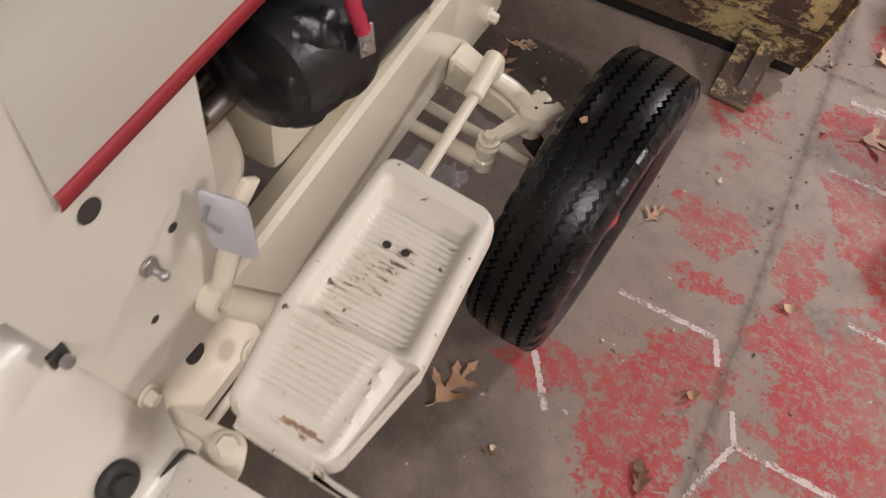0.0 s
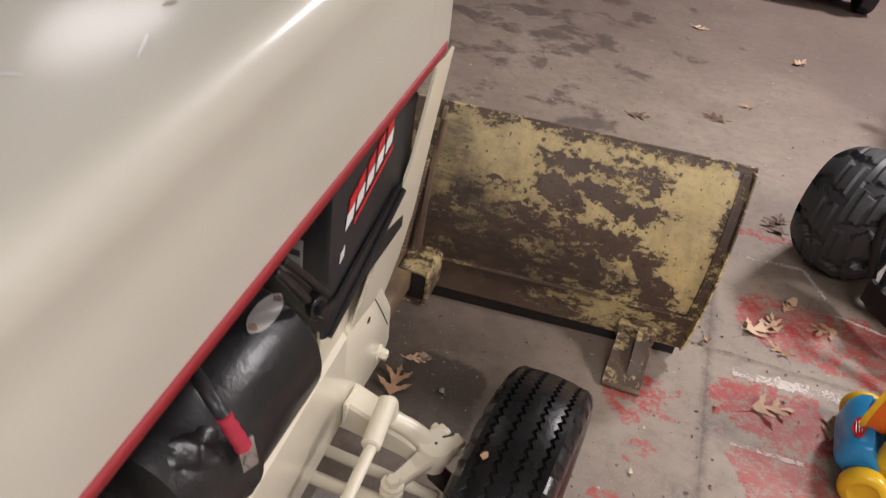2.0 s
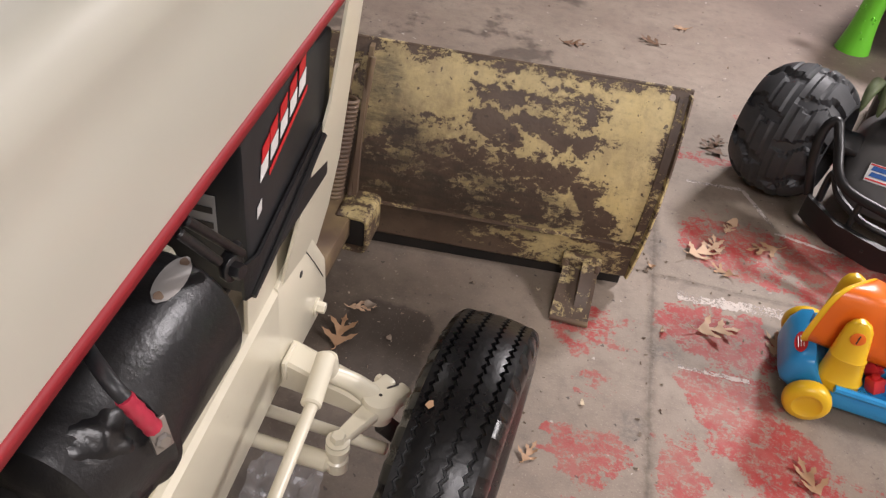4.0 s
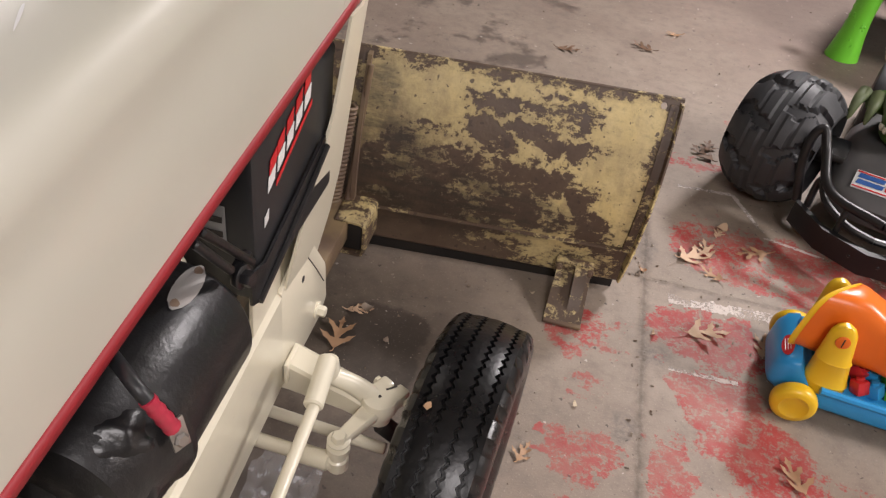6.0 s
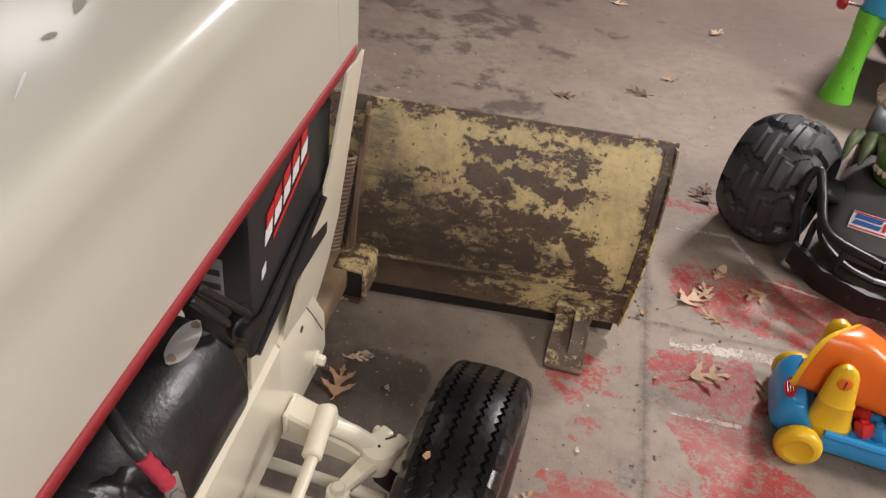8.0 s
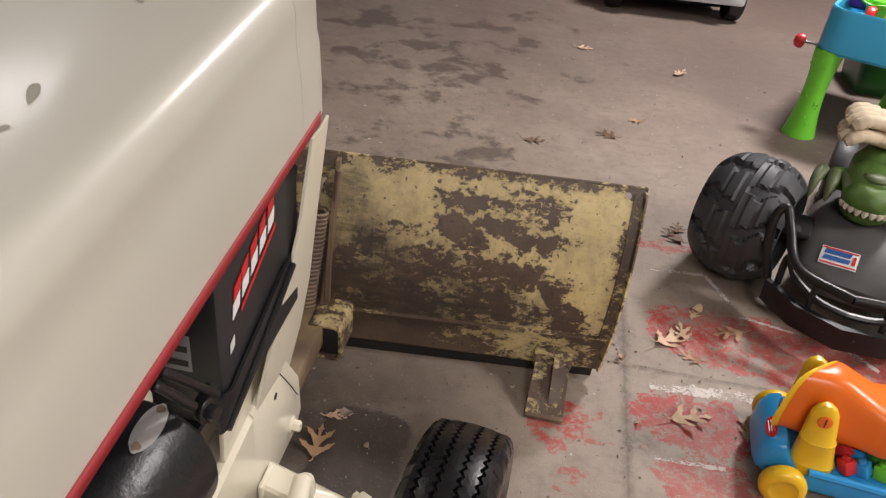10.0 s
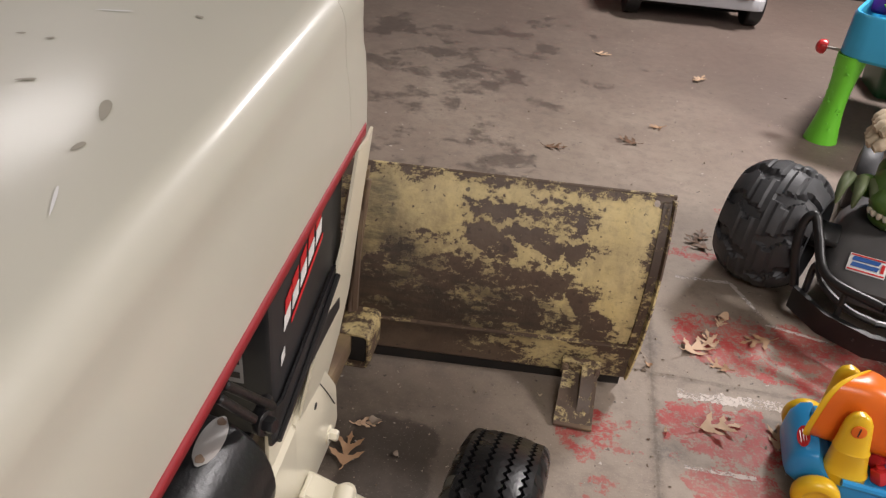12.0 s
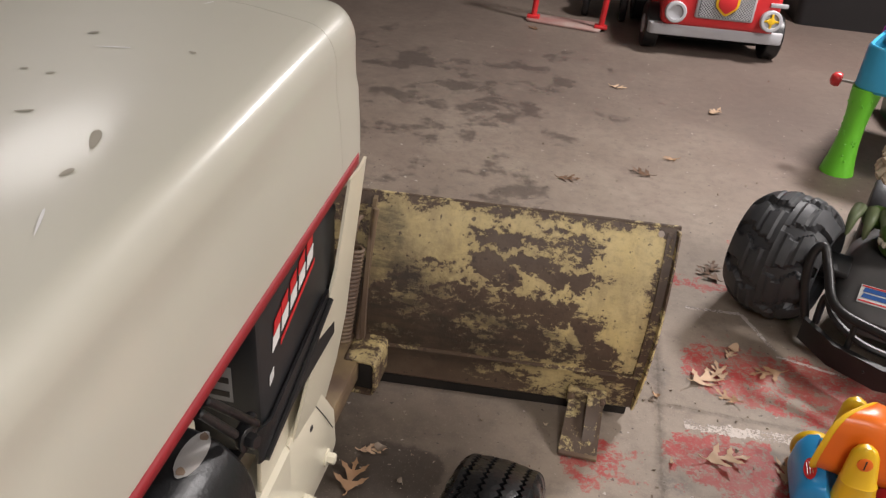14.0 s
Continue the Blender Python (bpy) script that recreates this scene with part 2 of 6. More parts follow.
def plow_material(name, field, bias=0.0):
    """Yellow paint scoured off to brown rust. field: whether rust follows the blade's wear or is even."""
    n = Nodes(name)
    flat, wide = n.scaled(1.0, 1.0, 1.5), n.scaled(0.75, 1.0, 2.6)
    patch = n.math("ADD", n.math("MULTIPLY", n.noise(8.5, 2, 0.5, flat, 0.25), 0.35), n.math("MULTIPLY", n.noise(19, 4, 0.6, wide), 0.26))
    patch = n.math("ADD", patch, n.math("MULTIPLY", n.noise(58, 8, 0.80, flat), 0.52))
    patch = n.math("ADD", patch, bias - 0.065)
    if field:
        x, z = n.axis(0), n.axis(2)
        ux, uz = n.shaken(0, 34, 0.10), n.shaken(2, 34, 0.07)
        bare = n.blobs(ux, uz, ((0.296, 0.352, 0.037, 0.016), (0.389, 0.354, 0.092, 0.014), (0.286, 0.301, 0.037, 0.019), (0.382, 0.314, 0.05, 0.015), (0.471, 0.33, 0.025, 0.013), (0.422, 0.289, 0.031, 0.014),
                                (0.47, 0.288, 0.024, 0.018), (0.322, 0.279, 0.031, 0.016), (0.286, 0.212, 0.108, 0.044), (0.41, 0.226, 0.07, 0.028), (0.347, 0.160, 0.11, 0.044), (0.503, 0.210, 0.030, 0.030), (0.435, 0.138, 0.055, 0.018), (0.12, 0.15, 0.09, 0.06), (0.22, 0.15, 0.10, 0.045)))
        smoky = n.blobs(ux, uz, ((0.441, 0.345, 0.067, 0.026), (0.181, 0.29, 0.044, 0.014), (0.138, 0.256, 0.037, 0.018), (0.12, 0.21, 0.07, 0.035), (0.20, 0.235, 0.08, 0.03), (0.53, 0.14, 0.05, 0.03)), 0.80)
        lean = n.math("MULTIPLY", n.math("SUBTRACT", n.math("MAXIMUM", bare, smoky), 0.50), 0.17)
        lean = n.math("ADD", lean, n.math("MULTIPLY", n.step(x, 0.585, 0.612), 0.10))
        lean = n.math("ADD", lean, n.math("MULTIPLY", n.step(z, 0.372, 0.392), 0.12))
        lean = n.math("ADD", lean, n.math("MULTIPLY", n.drop(x, 0.055, 0.075), 0.10))
        foot = n.drop(z, 0.108, 0.114)
        lean = n.math("ADD", lean, n.math("MULTIPLY", foot, n.math("SUBTRACT", 0.17, n.math("MULTIPLY", n.step(x, 0.2, 0.36), 0.05))))
        patch = n.math("ADD", patch, lean)
    rust = n.step(patch, 0.50, 0.54)
    halo = n.step(patch, 0.41, 0.54)
    yellow = n.mix(n.noise(14, 5), (0.59, 0.455, 0.17), (0.69, 0.575, 0.31))
    yellow = n.mix(n.math("MULTIPLY", n.step(n.noise(6, 6, 0.68), 0.42, 0.68), 0.5), yellow, (0.34, 0.27, 0.15))
    runs = n.step(n.noise(30, 4, 0.6, n.scaled(1.6, 1.6, 0.16)), 0.46, 0.70)
    yellow = n.mix(n.math("MULTIPLY", runs, 0.4), yellow, (0.34, 0.25, 0.14))
    yellow = n.mix(n.math("MULTIPLY", n.step(n.noise(90, 5, 0.7), 0.5, 0.68), 0.35), yellow, (0.26, 0.20, 0.11))
    yellow = n.mix(n.math("MULTIPLY", halo, 0.35), yellow, (0.25, 0.18, 0.09))
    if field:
        # brown stain toward the inner end, deepened for the shade that falls there
        grime_shade = n.math("MULTIPLY", n.math("MULTIPLY", n.drop(x, 0.16, 0.52), n.drop(z, 0.22, 0.44)), n.math("ADD", 0.35, n.step(n.noise(16, 6, 0.7), 0.36, 0.62)), clamp=True)
        yellow = n.mix(n.math("MULTIPLY", grime_shade, 0.9), yellow, (0.23, 0.17, 0.088))
    brown = n.mix(n.noise(40, 5), (0.050, 0.031, 0.021), (0.118, 0.076, 0.050))
    brown = n.mix(n.math("MULTIPLY", n.step(n.noise(9, 4), 0.45, 0.7), 0.45), brown, (0.15, 0.105, 0.068))
    tone = n.mix(rust, yellow, brown)
    if field:
        # grime and the tractor's shade painted over the lower inner part of the blade
        shade_smear = n.blobs(n.shaken(0, 9, 0.12), n.shaken(2, 9, 0.10), ((0.10, 0.20, 0.10, 0.10), (0.26, 0.15, 0.22, 0.055), (0.09, 0.33, 0.03, 0.05), (0.40, 0.13, 0.10, 0.02)))
        shade_smear = n.math("MULTIPLY", shade_smear, n.math("ADD", 0.25, n.math("MULTIPLY", n.step(n.noise(22, 6, 0.7, wide), 0.35, 0.65), 0.55)))
        tone = n.mix(shade_smear, tone, (0.034, 0.027, 0.020))
    spots = n.math("MAXIMUM", n.step(n.noise(70, 2), 0.66, 0.70), n.step(n.noise(33, 2, 0.5), 0.69, 0.72))
    tone = n.mix(n.math("MULTIPLY", spots, 0.85), tone, (0.055, 0.034, 0.025))
    relief = n.bump(n.math("ADD", n.math("MULTIPLY", rust, -0.6), n.noise(150, 4)), 0.5, 0.0015)
    return n.done(tone, n.math("ADD", 0.40, n.math("MULTIPLY", n.noise(25, 4), 0.2)), 0.0, relief)


def rubber_material(name, tone, rough):
    n = Nodes(name)
    dust = n.math("MULTIPLY", n.step(n.noise(18, 5, 0.65), 0.5, 0.75), 0.5)
    n.bsdf.inputs["Specular IOR Level"].default_value = 0.45
    return n.done(n.mix(dust, tone, tuple(c * 1.6 + 0.006 for c in tone)), n.math("ADD", rough - 0.06, n.math("MULTIPLY", n.noise(14, 5, 0.65), 0.36)), 0.0, n.bump(n.math("ADD", n.noise(160, 3), n.math("MULTIPLY", n.noise(35, 3), 1.2)), 0.35, 0.0012))


def footplate_material():
    n = Nodes("scuffed_cream_footplate")
    dash = n.noise(170, 5, 0.65, n.scaled(0.35, 1.8, 1))
    mark = n.math("ADD", n.math("MULTIPLY", n.noise(14, 3), 0.4), n.math("MULTIPLY", dash, 0.6))
    near = n.math("MULTIPLY", n.band(0, 0.297, 0.340, 0.012), n.band(1, -0.380, -0.275, 0.03))
    scuff = n.step(n.math("ADD", mark, n.math("MULTIPLY", near, 0.105)), 0.662, 0.69)
    lip = n.math("MULTIPLY", n.band(1, -0.44, -0.412, 0.006), n.band(0, 0.30, 0.40, 0.02))
    rusty = n.step(n.math("ADD", n.noise(95, 4, 0.6, n.scaled(0.45, 1.3, 1)), n.math("MULTIPLY", lip, 0.07)), 0.67, 0.71)
    chips = n.step(n.noise(95, 3, 0.5), 0.70, 0.72)
    tone = n.mix(n.math("MULTIPLY", n.noise(8, 4), 0.5), (0.67, 0.64, 0.55), (0.58, 0.54, 0.45))
    halo = n.step(n.math("ADD", mark, n.math("MULTIPLY", near, 0.12)), 0.60, 0.68)
    tone = n.mix(n.math("MULTIPLY", halo, 0.4), tone, (0.55, 0.42, 0.26))
    tone = n.mix(n.math("MULTIPLY", rusty, 0.85), tone, (0.22, 0.10, 0.04))
    tone = n.mix(n.math("MULTIPLY", n.math("MAXIMUM", scuff, chips), 0.92), tone, (0.085, 0.050, 0.028))
    return n.done(tone, 0.38, 0.0, n.bump(n.noise(90, 3), 0.1, 0.001))


CREAM = coated("cream_enamel", (0.70, 0.655, 0.52), (0.56, 0.505, 0.385), 0.30, 0.3, 70, 0.05, coat=0.35)
HOOD = coated("hood_enamel", (0.465, 0.452, 0.385), (0.42, 0.405, 0.335), 0.44, 0.3, 180, 0.012, coat=0.4, coat_rough=0.16)
# cream dulled by dust, with the side plate's shade mixed into the colour
DUSTY_SHADED = coated("dusty_shaded_cream_enamel", (0.60, 0.575, 0.49), (0.47, 0.44, 0.37), 0.36, 0.45, 50, 0.08, coat=0.2)
LABEL = coated("grey_paper_label", (0.34, 0.34, 0.34), (0.24, 0.23, 0.22), 0.6, 0.4)
STRIPE = coated("red_trim_paint", (0.28, 0.013, 0.020), (0.19, 0.012, 0.016), 0.52, 0.3)
FOOT = footplate_material()
BLACK = coated("black_gloss_enamel", (0.008, 0.008, 0.009), (0.03, 0.027, 0.025), 0.32, 0.4, 90, 0.6)
CASE = coated("black_battery_plastic", (0.014, 0.015, 0.017), (0.05, 0.05, 0.05), 0.42, 0.3)
DARK = coated("dark_cast_metal", (0.025, 0.023, 0.022), (0.06, 0.045, 0.035), 0.6, 0.5)
PLATE = coated("worn_plate_metal", (0.36, 0.35, 0.34), (0.18, 0.08, 0.03), 0.42, 0.6, 35, 0.3, metal=0.5)
STEEL = coated("dull_steel", (0.40, 0.38, 0.36), (0.22, 0.16, 0.12), 0.38, 0.4, metal=0.9)
GREY = coated("grey_white_enamel", (0.62, 0.62, 0.61), (0.45, 0.44, 0.42), 0.4, 0.3)
# near-black that paints shade: below the blade edge and inside the bracket
SHADE_BLACK = coated("shade_black", (0.010, 0.008, 0.007), (0.03, 0.022, 0.016), 0.75, 0.5, 45, 0.4)
RUST = coated("brown_rust", (0.13, 0.085, 0.06), (0.30, 0.22, 0.10), 0.62, 0.6, 45, 0.4)
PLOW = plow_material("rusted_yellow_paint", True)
MIXED = plow_material("half_rusted_yellow_paint", False, 0.035)
WORN = plow_material("mostly_rusted_yellow_paint", False, 0.09)
FLAKED = plow_material("flaked_yellow_paint", False, 0.058)
TYRE = rubber_material("tyre_rubber", (0.0045, 0.0045, 0.005), 0.18)
BIGTYRE = rubber_material("grey_black_plastic", (0.036, 0.037, 0.040), 0.42)
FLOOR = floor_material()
CHALK = chalk_material()
PINK = glossy("red_rim_paint", (0.55, 0.05, 0.07), 0.4)
TAPE = glossy("red_cable_boot", (0.42, 0.025, 0.055), 0.42)
WALL = coated("painted_block_wall", (0.30, 0.27, 0.24), (0.22, 0.19, 0.17), 0.7, 0.4, 30, 0.3)
CEIL = coated("plaster_ceiling", (0.40, 0.38, 0.35), (0.33, 0.30, 0.28), 0.8, 0.3, 40, 0.2)
YELLOW = glossy("yellow_toy_plastic", (0.80, 0.50, 0.02))
ORANGE = glossy("orange_toy_plastic", (0.82, 0.17, 0.015))
BLUE = glossy("blue_toy_plastic", (0.03, 0.32, 0.70))
SKY = glossy("light_blue_toy_plastic", (0.06, 0.42, 0.70))
GREEN = glossy("lime_toy_plastic", (0.17, 0.62, 0.04))
TOYRED = glossy("red_toy_plastic", (0.62, 0.03, 0.035))
BINGREEN = glossy("dark_green_bin_plastic", (0.03, 0.11, 0.045))
PURPLE = glossy("purple_toy_plastic", (0.22, 0.05, 0.50))
SILVER = glossy("silver_grey_toy_plastic", (0.45, 0.45, 0.47), 0.35)
TOYBLACK = glossy("black_toy_plastic", (0.009, 0.0085, 0.0095), 0.38)
MATTE = coated("matte_black_toy_plastic", (0.012, 0.011, 0.011), (0.03, 0.028, 0.026), 0.6, 0.4)
TOYGREY = coated("dusty_grey_toy_plastic", (0.062, 0.060, 0.060), (0.12, 0.115, 0.11), 0.55, 0.5)
WHITE = glossy("white_sticker", (0.75, 0.75, 0.74), 0.4)
INKRED = glossy("red_print", (0.55, 0.02, 0.025), 0.4)
INKBLUE = glossy("blue_print", (0.03, 0.10, 0.32), 0.4)
SKIN = coated("green_scaly_plastic", (0.085, 0.165, 0.03), (0.03, 0.06, 0.014), 0.5, 0.75, 110, 0.9)
CLAW = coated("grey_green_plastic", (0.12, 0.15, 0.07), (0.08, 0.10, 0.05), 0.5, 0.5)
CLOTH = coated("cream_work_glove_cloth", (0.60, 0.50, 0.36), (0.45, 0.36, 0.25), 0.85, 0.5, 120, 0.5)
LEAF = coated("dry_oak_leaf", (0.38, 0.23, 0.13), (0.26, 0.14, 0.06), 0.6, 0.7, 60, 0.3)
PALE = coated("pale_dry_leaf", (0.52, 0.36, 0.24), (0.40, 0.26, 0.14), 0.6, 0.6, 60, 0.3)
BROWN = coated("dark_dry_leaf", (0.16, 0.09, 0.05), (0.09, 0.05, 0.03), 0.6, 0.6, 60, 0.3)
CRUMB = coated("floor_grit", (0.20, 0.15, 0.11), (0.5, 0.45, 0.38), 0.8, 0.8, 30, 0.3)
TEETH = glossy("ivory_plastic", (0.75, 0.70, 0.55), 0.4)

def film_material():
    """Thin clear wrapping film: mostly see-through, with bright creases."""
    n = Nodes("clear_plastic_film")
    mat = n.done((0.80, 0.80, 0.82), 0.16, 0.0, n.bump(n.noise(70, 4, 0.6), 0.8, 0.003))
    clear, mixer = n.t.nodes.new("ShaderNodeBsdfTransparent"), n.t.nodes.new("ShaderNodeMixShader")
    n.t.links.new(n.math("ADD", 0.16, n.math("MULTIPLY", n.step(n.noise(45, 4, 0.6), 0.5, 0.7), 0.34)), mixer.inputs[0])
    n.t.links.new(clear.outputs[0], mixer.inputs[1])
    n.t.links.new(n.bsdf.outputs[0], mixer.inputs[2])
    n.t.links.new(mixer.outputs[0], n.out.inputs[0])
    return mat


FILM = film_material()


# ---------- mesh helpers ----------
ORIGIN = {}


def thing(name, base, label, category, group="", kind=""):
    ob = new(name)
    ob.empty_display_size = 0.1
    ob.location = base
    ORIGIN[ob.name] = Vector(base)
    return tagged(ob, label, category, group, kind)


def mesh_of(name, bm, material, sharp=38):
    for e in bm.edges:
        e.smooth = len(e.link_faces) == 2 and e.calc_face_angle(0) < radians(sharp)
    for f in bm.faces:
        f.smooth = True
    me = bpy.data.meshes.new(name)
    bm.to_mesh(me)
    bm.free()
    me.materials.append(material)
    return me


def part(name, bm, material, parent, label="", sharp=38):
    """Links a bmesh, given in world metres, as one mesh under a thing or a part."""
    top = parent
    while top.parent:
        top = top.parent
    bm.transform(Matrix.Translation(-ORIGIN[top.name]))
    ob = new(name, mesh_of(name, bm, material, sharp))
    ob.parent = parent
    return tagged(ob, label)


def single(name, bm, material, base, label, category, group="", kind="", sharp=38):
    """A thing that is one mesh."""
    bm.transform(Matrix.Translation(-Vector(base)))
    ob = new(name, mesh_of(name, bm, material, sharp))
    ob.location = base
    return tagged(ob, label, category, group, kind)


def add(bm, other, m=None):
    """Joins another bmesh into bm."""
    if m is not None:
        other.transform(m)
    me = bpy.data.meshes.new("tmp")
    other.to_mesh(me)
    other.free()
    bm.from_mesh(me)
    bpy.data.meshes.remove(me)
    return bm


def box(centre, size, bevel=0.0, m=None, seg=2):
    bm = bmesh.new()
    bmesh.ops.create_cube(bm, size=1)
    bm.transform(Matrix.Diagonal((*size, 1)))
    if bevel:
        bmesh.ops.bevel(bm, geom=list(bm.edges), offset=bevel, segments=seg, affect="EDGES", profile=0.5)
    if m is not None:
        bm.transform(m)
    bm.transform(Matrix.Translation(centre))
    return bm


def rings(loops, caps=True, closed=False):
    """Skins a list of equal loops of points."""
    bm = bmesh.new()
    rows = [[bm.verts.new(p) for p in loop] for loop in loops]
    n = len(rows[0])
    pairs = list(zip(rows, rows[1:])) + ([(rows[-1], rows[0])] if closed else [])
    for a, b in pairs:
        for i in range(n):
            j = (i + 1) % n
            bm.faces.new((a[i], a[j], b[j], b[i]))
    if caps and not closed:
        bm.faces.new(rows[0][::-1])
        bm.faces.new(rows[-1])
    bmesh.ops.recalc_face_normals(bm, faces=bm.faces)
    return bm


def strip(rows):
    """Skins a grid of points, open at the sides."""
    bm = bmesh.new()
    vs = [[bm.verts.new(p) for p in row] for row in rows]
    for a, b in zip(vs, vs[1:]):
        for i in range(len(a) - 1):
            bm.faces.new((a[i], a[i + 1], b[i + 1], b[i]))
    return bm


def frame_of(way):
    way = Vector(way).normalized()
    side = way.cross(Vector((0, 0, 1)) if abs(way.z) < 0.9 else Vector((1, 0, 0))).normalized()
    return side, side.cross(way).normalized()


def turned(p0, way, profile, seg=20):
    """A body turned about the axis from p0 along way: profile of (distance along, radius)."""
    way, p0 = Vector(way).normalized(), Vector(p0)
    a, b = frame_of(way)
    return rings([[p0 + way * d + (a * math.cos(k * 2 * math.pi / seg) + b * math.sin(k * 2 * math.pi / seg)) * max(r, 1e-4) for k in range(seg)] for d, r in profile])


def rod(p0, p1, r, seg=14, lip=0.0015):
    p0, p1 = Vector(p0), Vector(p1)
    n = (p1 - p0).length
    lip = min(lip, n * 0.3, r * 0.5)
    return turned(p0, p1 - p0, [(0, r - lip), (lip, r), (n - lip, r), (n, r - lip)], seg)


def smooth_path(pts, per=6):
    pts = [Vector(p) for p in pts]
    pts = [2 * pts[0] - pts[1], *pts, 2 * pts[-1] - pts[-2]]
    out = []
    for a, b, c, d in zip(pts, pts[1:], pts[2:], pts[3:]):
        for k in range(per):
            t = k / per
            out.append(0.5 * (2 * b + (c - a) * t + (2 * a - 5 * b + 4 * c - d) * t * t + (3 * b - a - 3 * c + d) * t ** 3))
    return [*out, pts[-2]]


def pipe(pts, r, seg=10, per=6):
    path = smooth_path(pts, per) if per else [Vector(p) for p in pts]
    loops, up = [], None
    for i, p in enumerate(path):
        way = (path[min(i + 1, len(path) - 1)] - path[max(i - 1, 0)]).normalized()
        if up is None:
            up = frame_of(way)[1]
        side = way.cross(up).normalized()
        up = side.cross(way).normalized()
        rr = r(i / (len(path) - 1)) if callable(r) else r
        loops.append([p + (side * math.cos(k * 2 * math.pi / seg) + up * math.sin(k * 2 * math.pi / seg)) * rr for k in range(seg)])
    return rings(loops)


def slab(outline, thick, bevel=0.0):
    """A flat plate: an outline of 3D points in one plane, made thick along its normal (to its back)."""
    bm = bmesh.new()
    f = bm.faces.new([bm.verts.new(p) for p in outline])
    bm.normal_update()
    move = -f.normal.copy() * thick
    out = bmesh.ops.extrude_face_region(bm, geom=[f])
    for v in (g for g in out["geom"] if isinstance(g, bmesh.types.BMVert)):
        v.co += move
    bmesh.ops.recalc_face_normals(bm, faces=bm.faces)
    if bevel:
        bmesh.ops.bevel(bm, geom=list(bm.edges), offset=bevel, segments=2, affect="EDGES", profile=0.5)
    return bm


def rounded(corners, r, per=5):
    """Rounds the corners of a polygon of 2D points."""
    out, n = [], len(corners)
    for i, c in enumerate(corners):
        c, a, b = Vector(c), Vector(corners[i - 1]), Vector(corners[(i + 1) % n])
        p, q = c + (a - c).normalized() * r, c + (b - c).normalized() * r
        out += [(1 - t) ** 2 * p + 2 * t * (1 - t) * c + t * t * q for t in (k / per for k in range(per + 1))]
    return out


def bolt(p, way, r=0.008, head=0.006, washer=True):
    """A hex head on a washer, standing out of a face along way."""
    bm = bmesh.new()
    way = Vector(way).normalized()
    if washer:
        add(bm, turned(p, way, [(0, r * 1.5), (0.002, r * 1.5), (0.0025, r * 1.4)], 18))
    add(bm, turned(Vector(p) + way * 0.002, way, [(0, r), (head * 0.8, r), (head, r * 0.85)], 6))
    return bm


def ball(c, r, seg=16, squash=(1, 1, 1)):
    bm = bmesh.new()
    bmesh.ops.create_uvsphere(bm, u_segments=seg, v_segments=seg // 2 + 2, radius=1)
    bm.transform(Matrix.Translation(c) @ Matrix.Diagonal((r * squash[0], r * squash[1], r * squash[2], 1)))
    return bm


# ---------- setting ----------
JOINT = 0.007


X0, X1, Y0, Y1, TOP = -4.5, 3.6, -3.4, 6.2, 2.6
base = bmesh.new()
add(base, box(((X0 + X1) / 2, (Y0 + Y1) / 2, -0.03), (X1 - X0, Y1 - Y0, 0.0534)))
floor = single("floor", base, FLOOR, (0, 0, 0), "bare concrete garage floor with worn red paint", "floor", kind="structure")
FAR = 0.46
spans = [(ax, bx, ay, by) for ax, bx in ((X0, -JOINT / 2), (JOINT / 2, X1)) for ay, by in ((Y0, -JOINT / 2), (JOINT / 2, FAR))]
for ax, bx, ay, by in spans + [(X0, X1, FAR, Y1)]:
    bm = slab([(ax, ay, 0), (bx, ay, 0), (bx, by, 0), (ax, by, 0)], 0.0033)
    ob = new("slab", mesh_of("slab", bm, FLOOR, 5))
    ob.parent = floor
# joints packed with dirt nearly level
for x0, x1, y0, y1 in ((-JOINT / 2, JOINT / 2, Y0, FAR), (-1.2, -JOINT / 2, -JOINT / 2, JOINT / 2), (JOINT / 2, X1, -JOINT / 2, JOINT / 2)):
    bm = slab([(x0, y0, -0.0002), (x1, y0, -0.0002), (x1, y1, -0.0002), (x0, y1, -0.0002)], 0.0025)
    ob = new("joint_fill", mesh_of("joint_fill", bm, FLOOR))
    ob.parent = floor
for name, c, s in (("wall_north", ((X0 + X1) / 2, Y1 + 0.1, TOP / 2), (X1 - X0 + 0.4, 0.2, TOP)), ("wall_south", ((X0 + X1) / 2, Y0 - 0.1, TOP / 2), (X1 - X0 + 0.4, 0.2, TOP)),
                   ("wall_west", (X0 - 0.1, (Y0 + Y1) / 2, TOP / 2), (0.2, Y1 - Y0, TOP)), ("wall_east", (X1 + 0.1, (Y0 + Y1) / 2, TOP / 2), (0.2, Y1 - Y0, TOP))):
    single(name, box(c, s), WALL, (c[0], c[1], 0), "plain painted block garage wall", "wall", kind="structure")
single("ceiling", box(((X0 + X1) / 2, (Y0 + Y1) / 2, TOP + 0.06), (X1 - X0 + 0.4, Y1 - Y0 + 0.4, 0.12)), CEIL, (0, 0, TOP), "plain plaster garage ceiling", "ceiling", kind="structure")

